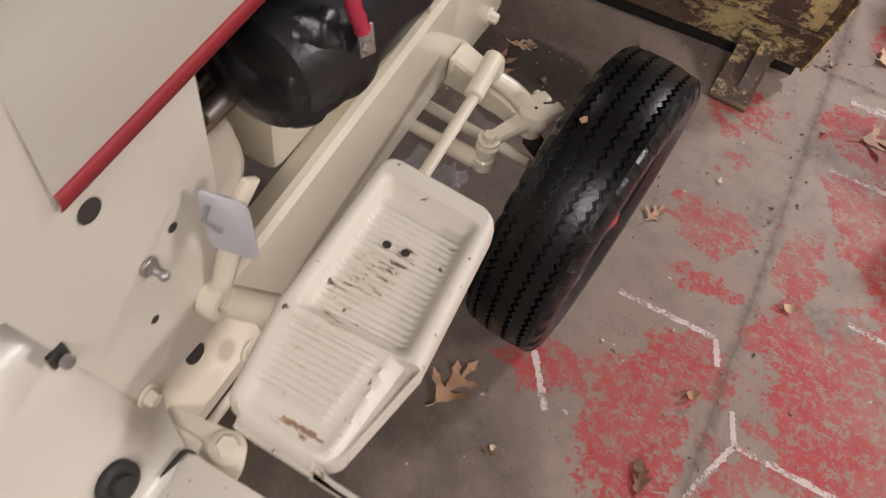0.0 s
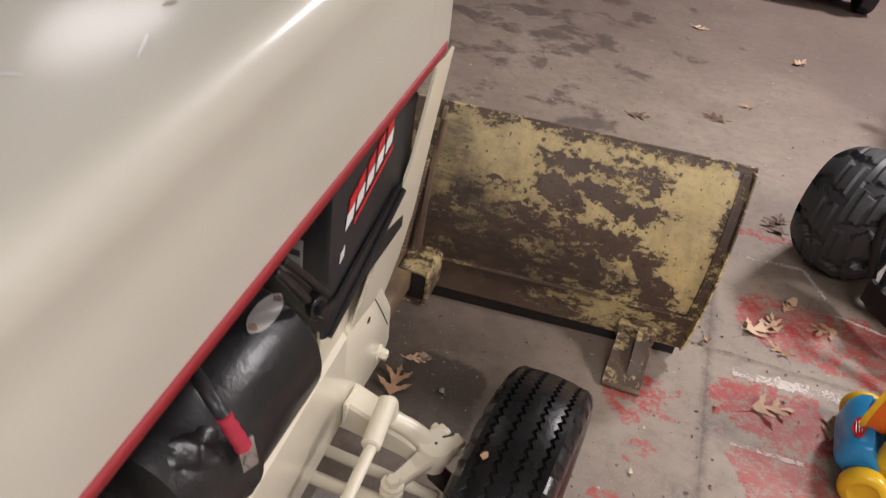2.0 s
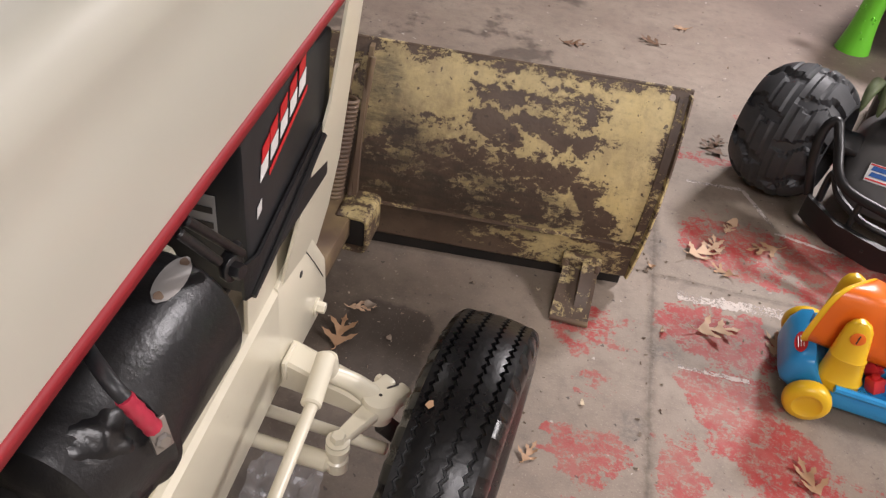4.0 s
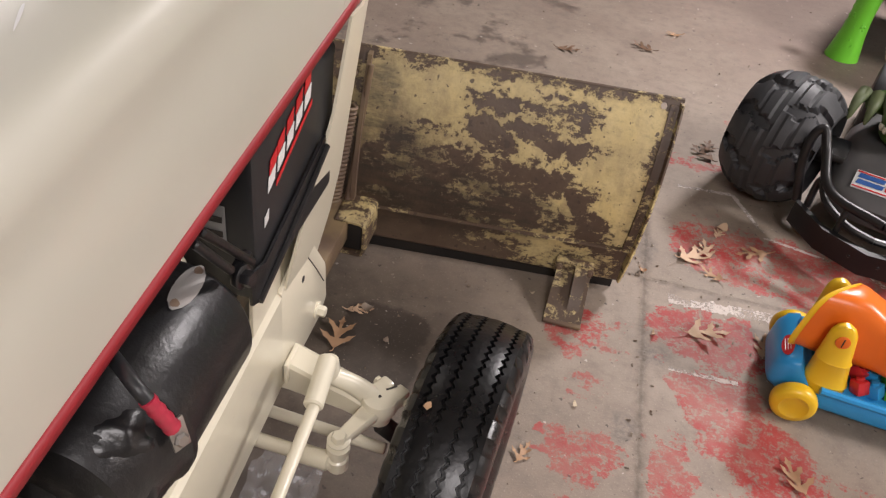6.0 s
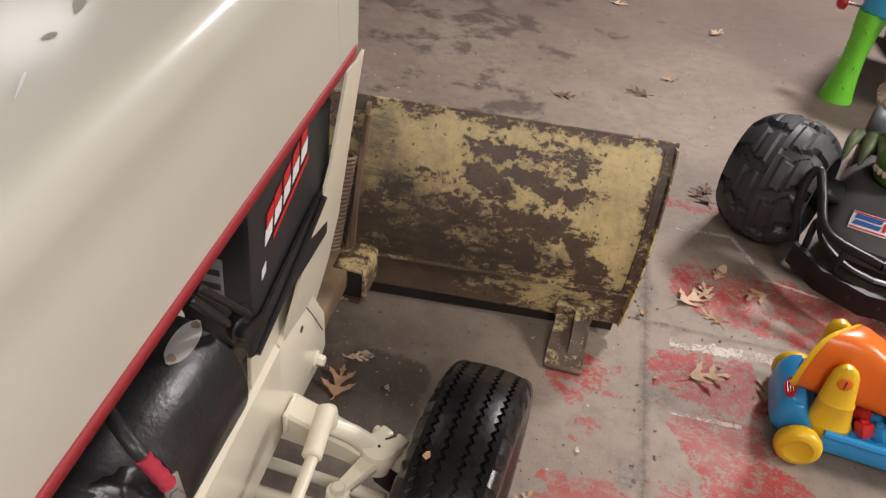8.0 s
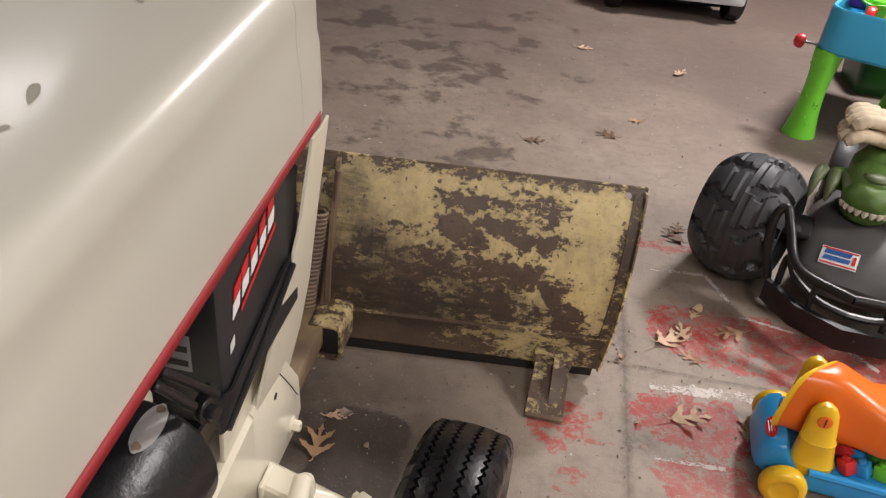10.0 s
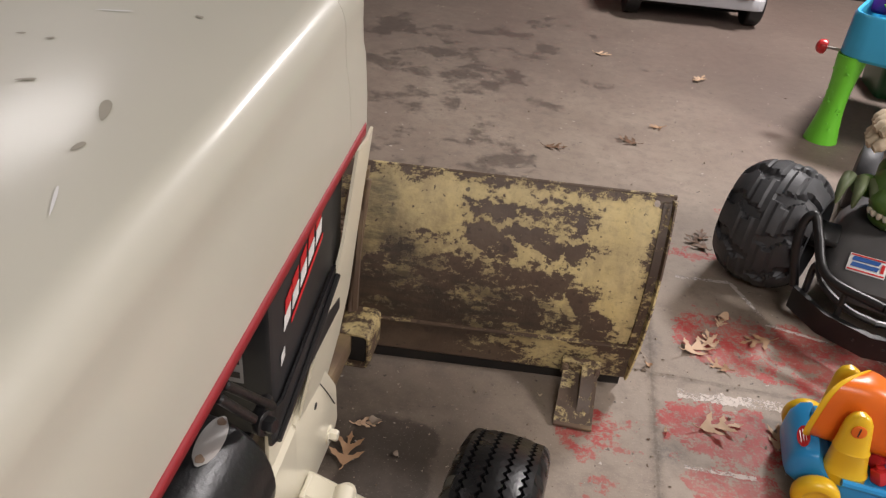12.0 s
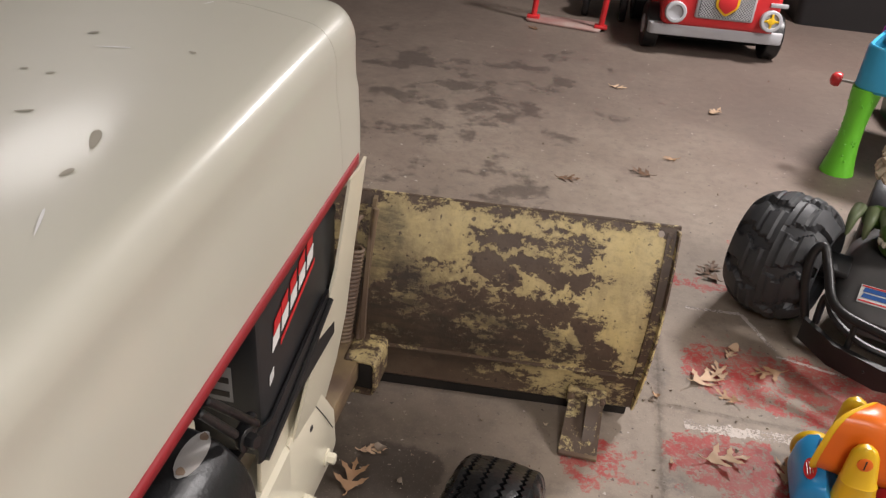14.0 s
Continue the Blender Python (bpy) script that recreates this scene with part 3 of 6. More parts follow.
LINES = [((0.075, 0.393), (0.212, 0.405), 0.014), ((0.212, 0.405), (0.275, 0.27), 0.013), ((0.05, -0.05), (0.268, -0.036), 0.034), ((0.268, -0.036), (0.32, -0.09), 0.014),
         ((0.05, -0.25), (0.18, -0.247), 0.012), ((-0.189, -0.694), (-0.032, -0.691), 0.011), ((-0.032, -0.691), (-0.015, -0.735), 0.011), ((-0.261, -0.854), (-0.21, -0.93), 0.012),
         ((0.024, -0.79), (0.041, -0.839), 0.01), ((0.041, -0.839), (0.0, -0.95), 0.011), ((0.041, -0.839), (0.30, -0.836), 0.012), ((0.147, -0.552), (0.21, -0.554), 0.011),
         ((0.21, -0.554), (0.24, -0.62), 0.011), ((0.40, 0.32), (0.56, 0.13), 0.014), ((0.275, 0.25), (0.42, 0.216), 0.012)]
for (ax, ay), (bx, by), w in LINES:
    a, b = Vector((ax, ay, 0)), Vector((bx, by, 0))
    side = (b - a).normalized().cross(Vector((0, 0, 1))) * w * 0.42
    n = 48
    rows = [[a.lerp(b, k / n) + side * s * (1 + 0.5 * noise.noise((k * 0.23, ax * 9, s)) + 0.55 * noise.noise((k * 0.8, ay * 9, s * 3))) + Vector((0, 0, 0.0005)) for s in (-1, 1)] for k in range(n + 1)]
    single("floor_line", strip(rows), CHALK, (ax, ay, 0), "worn white painted line on the concrete floor", "floor marking", "white game lines on the floor", "structure")


# ---------- garden tractor ----------
XC, HW = -0.70, 0.23          # middle line and half width of the hood
tractor = thing("garden_tractor", (XC, -0.85, 0), "cream garden tractor with red hood trim on the concrete floor", "tractor")


def low(y):
    return 0.699 + (y + 1.285) * 0.084


def crease(y):
    return 0.846 + 0.095 * (y + 0.92)


def hood_half(y, inset=0.0, bottom=None):
    """Right half of the hood's section at y, from its foot to the middle: (distance from the middle, height)."""
    w, zs, zb = HW - inset, crease(y) - inset * 0.8 - 0.004, low(y) if bottom is None else bottom
    half = [(w - 0.003, zb), (w - 0.0035, zb + 0.03), (w - 0.006, zb + 0.07), (w - 0.0085, zs - 0.032), (w - 0.0095, zs - 0.012)]
    for k in range(0, 13):
        a = radians(-4 + 84 * k / 12)
        half.append((w - 0.0375 + 0.028 * math.cos(a), zs + 0.0345 * math.sin(a)))
    return half + [(w * 0.74, zs + 0.0385), (w * 0.62, zs + 0.0425), (w * 0.35, zs + 0.047), (0.0, zs + 0.049)]


def hood_loop(y, inset=0.0, bottom=None):
    half = hood_half(y, inset, bottom)
    left = [(XC - x, y, z) for x, z in half]
    return left + [(XC + x, y, z) for x, z in half[-2::-1]]


def hood_z(x, y):
    """Height of the hood's skin over (x, y)."""
    half = hood_half(y)[3:]
    off = abs(x - XC)
    for (xa, za), (xb, zb) in zip(half, half[1:]):
        if xb <= off <= xa:
            return za + (zb - za) * (xa - off) / (xa - xb)
    return half[0][1]


def shell(loops, thick):
    """An open sheet with an inner skin."""
    bm = strip(loops)
    bmesh.ops.recalc_face_normals(bm, faces=bm.faces)
    if sum(f.normal.z * f.calc_area() for f in bm.faces) < 0:
        bmesh.ops.reverse_faces(bm, faces=bm.faces)
    bmesh.ops.solidify(bm, geom=list(bm.faces), thickness=thick)
    return bm


hood = part("hood", shell([hood_loop(-1.285 + 0.60 * k / 12) for k in range(13)], 0.003), HOOD, tractor, "cream sheet-metal hood with dirt spots", 50)
nose_y = [(-0.6844, 0), (-0.65, 0), (-0.632, 0.0), (-0.622, 0.002), (-0.614, 0.006), (-0.609, 0.012), (-0.607, 0.02)]
nose = shell([hood_loop(y, i) for y, i in nose_y], 0.003)
grille = part("grille_housing", nose, HOOD, tractor, "", 60)
for s in (1, -1):
    # side cheek of the grille housing, narrowing toward its foot
    edge = [(-0.619, 0.750, 0.472), (-0.613, 0.65, 0.484), (-0.608, 0.54, 0.496), (-0.609, 0.47, 0.507), (-0.62, 0.415, 0.517)]
    back = [(-0.664, 0.744, 0.474), (-0.682, 0.65, 0.482), (-0.715, 0.58, 0.49), (-0.75, 0.50, 0.50), (-0.75, 0.44, 0.512)]
    loops = [[(XC + s * (abs(XC) - xf), yf, z), (XC + s * (abs(XC) - (xf + xb) / 2 + 0.002), (yf + yb) / 2, (z + zb) / 2), (XC + s * (abs(XC) - xb), yb, zb)]
             for (yf, z, xf), (yb, zb, xb) in zip(edge, back)]
    part("cheek_panel", shell(loops, 0.003), CREAM, grille, "", 60)
front = bmesh.new()
for k in range(15):
    add(front, box((XC, -0.612, 0.46 + 0.02 * k), (0.33, 0.012, 0.008), 0.002))
part("grille_slats", front, CREAM, grille)
# red trim along the lower edge of the hood and its nose
for s in (1, -1):
    rows = []
    for k in range(25):
        y = -1.285 + 0.675 * k / 24
        x = XC + s * (HW - 0.0016 - (0.012 if k == 24 else 0.0))
        rows.append([(x - s * 0.002, y, low(y) - 0.0045), (x, y, low(y) - 0.004), (x + s * 0.0004, y, low(y) + 0.0065), (x - s * 0.002, y, low(y) + 0.007)])
    part("trim_stripe", strip(rows), STRIPE, hood, "dark red trim stripe")
SPOT = coated("dry_mud_spot", (0.27, 0.25, 0.205), (0.36, 0.34, 0.28), 0.6, 0.5)
# dirt drops and scratches on the hood top
for x, y, ln, wd, turn, dark in ((-0.548, -0.937, 0.023, 0.0065, 111, 1), (-0.542, -0.975, 0.011, 0.004, 76, 1), (-0.604, -0.925, 0.012, 0.003, 31, 1), (-0.636, -0.798, 0.009, 0.004, 40, 1),
                                 (-0.555, -0.797, 0.006, 0.0035, 0, 1), (-0.642, -0.872, 0.006, 0.003, 20, 1), (-0.622, -0.872, 0.006, 0.003, 30, 1), (-0.609, -0.816, 0.026, 0.0018, 22, 0),
                                 (-0.528, -1.02, 0.024, 0.0018, 112, 0), (-0.56, -1.08, 0.018, 0.0015, 35, 0), (-0.59, -0.70, 0.012, 0.0015, 60, 0)):
    bm = bmesh.new()
    loop = []
    for k in range(14):
        a = k * 2 * math.pi / 14
        p = Vector((ln / 2 * math.cos(a), wd / 2 * math.sin(a) * (1 + 0.4 * math.cos(a)), 0))
        p.rotate(Euler((0, 0, radians(turn))))
        px, py = x + p.x, y + p.y
        z = hood_z(px, py) + 0.0007
        loop.append(bm.verts.new((px, py, z)))
    bm.faces.new(loop)
    part("dirt_spot" if dark else "scratch", bm, SPOT if dark else GREY, hood)

# frame rails, nose-up like the hood
def rail_top(y):
    return 0.452 + 0.105 * (y + 0.92)


for s in (1, -1):
    ox = abs(XC) - 0.505
    X = lambda d: XC + s * (ox + d)
    loops = []
    for k in range(10):
        y = -1.30 + (0.54 * k / 9)
        t = rail_top(y)
        b = t - 0.155
        loops.append([(X(-0.036), y, t - 0.020), (X(-0.012), y, t - 0.0030), (X(-0.005), y, t - 0.0035), (X(0), y, t - 0.010), (X(0), y, b + 0.006), (X(-0.002), y, b), (X(-0.036), y, b), (X(-0.036), y, b + 0.005), (X(-0.007), y, b + 0.006), (X(-0.007), y, t - 0.016), (X(-0.036), y, t - 0.026)])
    rail = part("frame_rail", rings(loops), CREAM, tractor, "", 24)
    ear = [Vector((-0.76, 0.314)), Vector((-0.76, 0.4655))] + [Vector(p) for p in rounded([(-0.76, 0.4655), (-0.712, 0.484), (-0.704, 0.500), (-0.690, 0.496), (-0.674, 0.478), (-0.613, 0.389), (-0.606, 0.326), (-0.634, 0.311), (-0.76, 0.314)], 0.007)[6:-6]]
    bm = bmesh.new()
    outline = [(X(0.0), p.x, p.y) for p in ear]
    inner = [(X(-0.008), p.x, p.y) for p in ear]
    add(bm, rings([inner, outline]))
    bmesh.ops.bevel(bm, geom=[e for e in bm.edges if len(e.link_faces) == 2 and e.calc_face_angle(0) > 1.0 and max(v.co.y for v in e.verts) > -0.755], offset=0.003, segments=2, affect="EDGES", profile=0.5)
    part("frame_ear", bm, CREAM, rail)
    flange = rings([[(X(d), y, z) for y, z in ((-0.674, 0.478), (-0.613, 0.389), (-0.606, 0.326), (-0.616, 0.330), (-0.623, 0.386), (-0.682, 0.472))] for d in (-0.05, -0.008)])
    part("front_flange", flange, CREAM, rail)
    part("seam", pipe([(X(0.0002), -0.704, 0.480), (X(0.0002), -0.684, 0.457), (X(0.0002), -0.650, 0.409), (X(0.0002), -0.622, 0.366)], 0.0007, 6, 4), DARK, rail)
    # dark disc on the face, painted as the shade inside a hole
    part("hole_shade", rod((X(-0.001), -0.696, 0.432), (X(0.0007), -0.696, 0.432), 0.0045), DARK, rail)
    for y, z in ((-0.645, 0.335), (-0.714, 0.323)):
        part("bolt", bolt((X(0.0), y, z), (s, 0, 0), 0.0078, 0.010), CREAM, rail)
# gusset up from the rail to the battery tray
part("tray_bracket", slab([(-0.510, -0.823, 0.448), (-0.510, -0.705, 0.466), (-0.510, -0.690, 0.590), (-0.510, -0.80, 0.580), (-0.510, -0.815, 0.555)], 0.005, 0.001), CREAM, tractor)

# engine and cross members, mostly hidden
eng = bmesh.new()
add(eng, box((-0.74, -0.92, 0.62), (0.28, 0.42, 0.36), 0.03))
for k in range(9):
    add(eng, box((-0.74, -0.92, 0.50 + k * 0.03), (0.31, 0.44, 0.008), 0.002))
part("engine_block", eng, DARK, tractor, "dark cast engine block under the hood")
part("engine_shroud", box((-0.625, -0.96, 0.51), (0.17, 0.18, 0.19), 0.012), CREAM, tractor)
part("bell_housing", turned((-0.60, -1.21, 0.50), (0, 1, 0), [(0, 0.075), (0.02, 0.085), (0.08, 0.085), (0.11, 0.07), (0.13, 0.04)], 28), CREAM, tractor)
part("shaft_stub", rod((-0.53, -1.17, 0.585), (-0.53, -1.10, 0.585), 0.012), RUST, tractor)
part("cross_member", box((XC, -0.70, 0.38), (0.35, 0.05, 0.07), 0.006), CREAM, tractor)

# starter with its cable
SX, SZ = -0.502, 0.622
starter = part("starter", turned((SX, -1.12, SZ), (0, 1, 0), [(0, 0.015), (0.0, 0.030), (0.007, 0.045), (0.03, 0.054), (0.055, 0.058), (0.058, 0.061), (0.064, 0.061), (0.066, 0.0568), (0.158, 0.0568), (0.164, 0.053), (0.170, 0.040), (0.172, 0.030)], 44), BLACK, tractor, "black painted starter motor")
lump = bmesh.new()
bmesh.ops.create_icosphere(lump, subdivisions=5, radius=1)
for v in lump.verts:
    q = v.co.copy()
    k = 1 + 0.20 * noise.noise(q * 1.5) + 0.10 * abs(noise.noise(q * 2.6)) - 0.07 * abs(noise.noise(q * 5.0 + Vector((3, 1, 2))))
    v.co = Vector((SX + 0.006 + q.x * 0.052 * k, -1.082 + q.y * 0.044 * k, SZ + 0.002 + q.z * 0.048 * k))
part("terminal_cover", lump, BLACK, starter, "crumpled black plastic cover", 80)
part("end_stub", rod((SX - 0.015, -1.15, SZ - 0.02), (SX - 0.015, -1.11, SZ - 0.02), 0.008), STEEL, starter)
plate = []
for v in range(9):
    y = -1.002 + 0.045 * v / 8
    h = 0.145 * math.sqrt(max(0.02, 1 - (2 * v / 8 - 1) ** 2))
    plate.append([(SX + 0.0577 * math.cos(1.21 + h * u / 4), y, SZ + 0.0577 * math.sin(1.21 + h * u / 4)) for u in range(-4, 5)])
name_plate = part("name_plate", strip(plate), PLATE, starter, "scuffed bare metal name plate")
for y in (-0.9965, -0.9625):
    spot = [(SX + 0.0582 * math.cos(1.21 + 0.055 * math.sin(a)), y + 0.0035 * math.cos(a) * (1 + 0.2 * math.sin(3 * a)), SZ + 0.0582 * math.sin(1.21 + 0.055 * math.sin(a))) for a in (k * math.pi / 6 for k in range(12))]
    bm = bmesh.new()
    bm.faces.new([bm.verts.new(p) for p in spot])
    part("rust_spot", bm, RUST, name_plate)
cable = part("cable", pipe([(-0.530, -1.02, 0.668), (-0.490, -1.058, 0.694), (-0.466, -1.078, 0.704), (-0.455, -1.085, 0.7025), (-0.449, -1.086, 0.696)], 0.0046), CASE, tractor)
part("boot", pipe([(-0.4495, -1.0862, 0.697), (-0.4465, -1.0815, 0.680), (-0.4435, -1.0765, 0.6625)], lambda t: 0.0048 + 0.0005 * t + 0.0004 * math.sin(t * 20)), TAPE, cable, "red rubber cable boot")
lug = box((0, 0, 0), (0.012, 0.0025, 0.022), 0.001)
add(lug, rod((0, -0.004, -0.004), (0, 0.006, -0.004), 0.005, 6))
lug.transform(Matrix.Translation((-0.4425, -1.073, 0.652)) @ Euler((radians(-15), 0, radians(65))).to_matrix().to_4x4())
part("lug", lug, STEEL, cable, "bare metal cable lug")
# tension bars and their bolt
for p, q in (((-0.4745, -0.968, 0.717), (-0.463, -0.918, 0.653)), ((-0.4745, -0.978, 0.715), (-0.463, -0.952, 0.673))):
    part("tension_bar", rod(p, q, 0.0036), BLACK, tractor)
part("tension_bolt", bolt((-0.463, -0.937, 0.655), (1, -0.2, 0.1), 0.0065, 0.008), BLACK, tractor)
part("tension_lug", box((-0.468, -0.926, 0.652), (0.010, 0.026, 0.020), 0.004), BLACK, tractor)
# battery tray with its outer lip
tray = box((-0.585, -0.775, 0.545), (0.15, 0.18, 0.008), 0.002)
add(tray, pipe([(-0.481, -0.868, 0.561), (-0.480, -0.80, 0.584), (-0.480, -0.70, 0.622)], 0.0035, 8))
add(tray, slab([(-0.4815, -0.883, 0.604), (-0.4815, -0.880, 0.566), (-0.4815, -0.868, 0.560), (-0.4815, -0.70, 0.622), (-0.4815, -0.70, 0.634), (-0.4815, -0.85, 0.592)], 0.003))
part("battery_tray", tray, BLACK, tractor)

# dash pedestal, tunnel and step
ped = [(-1.188, 0.714), (-1.188, 0.61), (-1.206, 0.462), (-1.292, 0.472), (-1.33, 0.66), (-1.40, 0.70), (-1.40, 0.84), (-1.2853, 0.82), (-1.2853, 0.706)]
# pedestal box coloured dark to stand for the shade of an open recess
pedestal = part("pedestal", box((XC, -1.29, 0.70), (0.36, 0.18, 0.24), 0.01), DARK, tractor)
part("side_plate", rings([[(px, y, z) for y, z in ped] for px in (-0.4785, -0.4755)]), DUSTY_SHADED, pedestal)
part("plate_tongue", rings([[(px, y, z) for y, z in ((-1.20, 0.69), (-1.31, 0.69), (-1.31, 0.80), (-1.20, 0.80))] for px in (-0.4865, -0.4832)]), DUSTY_SHADED, pedestal)
# holes as thin dark discs: their inner shade is only colour
for y, z, r in ((-1.271, 0.677, 0.0075), (-1.228, 0.609, 0.0035), (-1.26, 0.547, 0.0032), (-1.31, 0.735, 0.008)):
    part("hole_shade", turned((-0.4752, y, z), (1, 0, 0), [(0, r), (0.0005, r)], 20), DARK, pedestal)
part("bolt", bolt((-0.475, -1.287, 0.482), (1, 0, 0), 0.006, 0.007), CREAM, pedestal)
stud = bolt((-0.475, -1.252, 0.60), (1, 0, 0), 0.0042, 0.0035)
add(stud, rod((-0.472, -1.252, 0.60), (-0.464, -1.252, 0.599), 0.003))
add(stud, ball((-0.464, -1.252, 0.599), 0.0036))
part("ball_stud", stud, STEEL, pedestal, "bright steel ball stud")
clip = part("clip", box((-0.4745, -1.320, 0.606), (0.004, 0.012, 0.012), 0.001), DARK, pedestal)
part("clip_bolt", bolt((-0.4725, -1.320, 0.606), (1, 0, 0), 0.004, 0.005, False), STEEL, clip)
cover = [(-0.62, 0.645), (-0.53, 0.630), (-0.505, 0.620), (-0.488, 0.606), (-0.480, 0.590), (-0.475, 0.56), (-0.467, 0.52), (-0.457, 0.487), (-0.447, 0.464), (-0.432, 0.452), (-0.42, 0.449)]
tun = []
for k in range(40):
    y = -1.262 - 0.5 * (k / 39) ** 1.6
    ring = []
    for x, z in cover:
        # the skirt swells out earlier at its foot than higher up
        b = min(1.0, max(0.0, (-1.270 - 0.017 * min(1.0, max(0.0, (z - 0.452) / 0.03)) - y) / 0.045))
        b = b * b * (3 - 2 * b)
        ring.append((min(x, -0.4795) * (1 - b) + x * b, y, z))
    tun.append(ring)
part("side_panel", rings([[(px, y, z) for y, z in ((-1.30, 0.61), (-1.205, 0.61), (-1.195, 0.46), (-1.175, 0.42), (-1.175, 0.33), (-1.335, 0.33))] for px in (-0.4865, -0.4822)]), CREAM, tractor)
flare = [(-0.4820, 0.500), (-0.4815, 0.470), (-0.478, 0.450), (-0.470, 0.431), (-0.4605, 0.414)]
part("panel_flare", shell([[(x, y, z) for x, z in flare] for y in (-1.185, -1.21, -1.235, -1.26, -1.285, -1.31)], 0.002), CREAM, tractor, "", 60)
part("rail_lip", box((-0.4532, -1.235, 0.399), (0.006, 0.085, 0.012), 0.002), CREAM, tractor)
part("tunnel", shell(tun, 0.003), DUSTY_SHADED, tractor, "", 60)
part("tunnel_sill", box((-0.515, -1.45, 0.425), (0.16, 0.33, 0.035), 0.004), CREAM, tractor)
part("rubber_plug", turned((-0.4535, -1.342, 0.481), (1, 0, 0.4), [(0, 0.0155), (0.004, 0.0155), (0.006, 0.012), (0.005, 0.008), (0.008, 0.007), (0.009, 0.002)], 28), DARK, tractor, "dark rubber grommet")
# dark disc for the shadowed inside of the rail's hole
side_hole = turned((-0.4785, -1.2385, 0.454), (1, 0, 0.22), [(0, 0.009), (0.0016, 0.009)], 22)
part("rail_hole_shade", side_hole, DARK, tractor)
step = slab([(p.x, p.y, 0.454) for p in rounded([(-0.436, -1.60), (-0.34, -1.60), (-0.352, -1.2985), (-0.437, -1.2985)], 0.009)], 0.012, 0.0008)
part("rear_step", step, FOOT, tractor)
part("seam_gap", pipe([(-0.4385, -1.3235, 0.4625), (-0.4383, -1.312, 0.4592), (-0.4373, -1.3005, 0.4565), (-0.431, -1.2975, 0.4535)], lambda t: 0.0005 + 0.0016 * math.sin(t * 3.1), 6), DARK, tractor)
part("step_bracket", slab([(p.x, p.y, 0.438) for p in rounded([(-0.475, -1.275), (-0.475, -1.315), (-0.40, -1.315), (-0.4025, -1.286), (-0.4095, -1.271), (-0.4165, -1.267)], 0.004)], 0.006, 0.001), CREAM, tractor)
part("step_bolt", bolt((-0.420, -1.281, 0.438), (0.15, 0.05, 1), 0.0088, 0.006), CREAM, tractor)

# foot rest: a pan with raised rim, cross ribs and a folded skirt
def pan_edge(v):
    """Left and right edge of the pan, front (v = 0) to rear (v = 1)."""
    pts = [(0.0, -0.4187, -1.072, -0.330, -1.076), (0.62, -0.4155, -1.2105, -0.3205, -1.2065), (1.0, -0.403, -1.283, -0.334, -1.286)]
    for a, b in zip(pts, pts[1:]):
        if v <= b[0]:
            t = (v - a[0]) / (b[0] - a[0])
            return [p + (q - p) * t for p, q in zip(a[1:], b[1:])]


FZ = 0.555
PL, PW = 0.21, 0.09        # length and width of the pan


def clamp(v):
    return min(1.0, max(0.0, v))


def pan_drop(u, v):
    rim = clamp((min(u, 1 - u) * PW - 0.007) / 0.007) * clamp((v * PL - 0.013) / 0.008)
    wave = 0.5 + 0.5 * math.sin(v * PL / 0.0050 * 2 * math.pi)
    if v < 0.62:
        deep = 0.0135 * clamp((0.62 - v) * PL / 0.012)
        ribs = 0.0020 * wave if 0.14 < v < 0.575 and 0.15 < u < 0.85 else 0
    else:
        deep = 0.0022
        ribs = 0.0020 * wave if 0.65 < v < 0.90 and 0.13 < u < 0.76 else 0
        rim *= clamp(((1 - v) * PL - 0.003) / 0.007)
        # the ribbed rear pad is narrower; its flank falls away outside it
        edge = 0.80 + 0.16 * (v - 0.62) / 0.38
        if u > edge:
            return -(u - edge) * PW * 0.75
    return -deep * rim + ribs * rim


rows = []
NU, NV = 30, 250
for j in range(NV + 1):
    v = j / NV
    lx, ly, rx_, ry_ = pan_edge(v)
    # rounded corners in plan
    pinch = 0.0
    for vv, r in ((v * PL, 0.010), ((1 - v) * PL, 0.011)):
        if vv < r:
            pinch = r - math.sqrt(r * r - (r - vv) ** 2)
    a, b = Vector((lx, ly, 0)), Vector((rx_, ry_, 0))
    way = (b - a).normalized()
    a, b = a + way * pinch, b - way * pinch
    row = []
    skirt = 0.024 - 0.006 * v
    for k, (out, dz) in enumerate(((0.005, -skirt), (0.0045, -0.009), (0.003, -0.003))):
        row.append(a - way * out + Vector((0, 0, FZ + dz)))
    for i in range(NU + 1):
        u = i / NU
        row.append(a.lerp(b, u) + Vector((0, 0, FZ + pan_drop(u, v))))
    for out, dz in ((0.003, -0.003), (0.0045, -0.009), (0.005, -skirt)):
        row.append(b + way * out + Vector((0, 0, FZ + dz)))
    rows.append(row)
first, last = rows[0], rows[-1]
rows.insert(0, [p + Vector((0, 0.004, min(0, -0.005))) for p in first])
rows.insert(0, [Vector((p.x, p.y + 0.005, FZ - 0.022)) for p in first])
rows.append([p + Vector((0, -0.004, -0.005)) for p in last])
rows.append([Vector((p.x, p.y - 0.004, FZ - 0.016)) for p in last])
foot = part("foot_rest", shell(rows, 0.002), FOOT, tractor, "cream ribbed foot rest scuffed to bare metal", 60)
# two dark discs, shade of the drilled holes put in as colour
for x, y in ((-0.3835, -1.1335), (-0.3695, -1.1325)):
    part("hole_shade", turned((x, y, FZ - 0.0108), (0, 0, 1), [(0, 0.0032), (0.0005, 0.0032)], 16), DARK, foot)
part("support_tube", rod((-0.472, -1.206, 0.492), (-0.405, -1.205, 0.532), 0.012), CREAM, foot)
part("support_bolt", bolt((-0.452, -1.213, 0.44), (1, 0.1, 0.2), 0.006, 0.012), CREAM, foot)

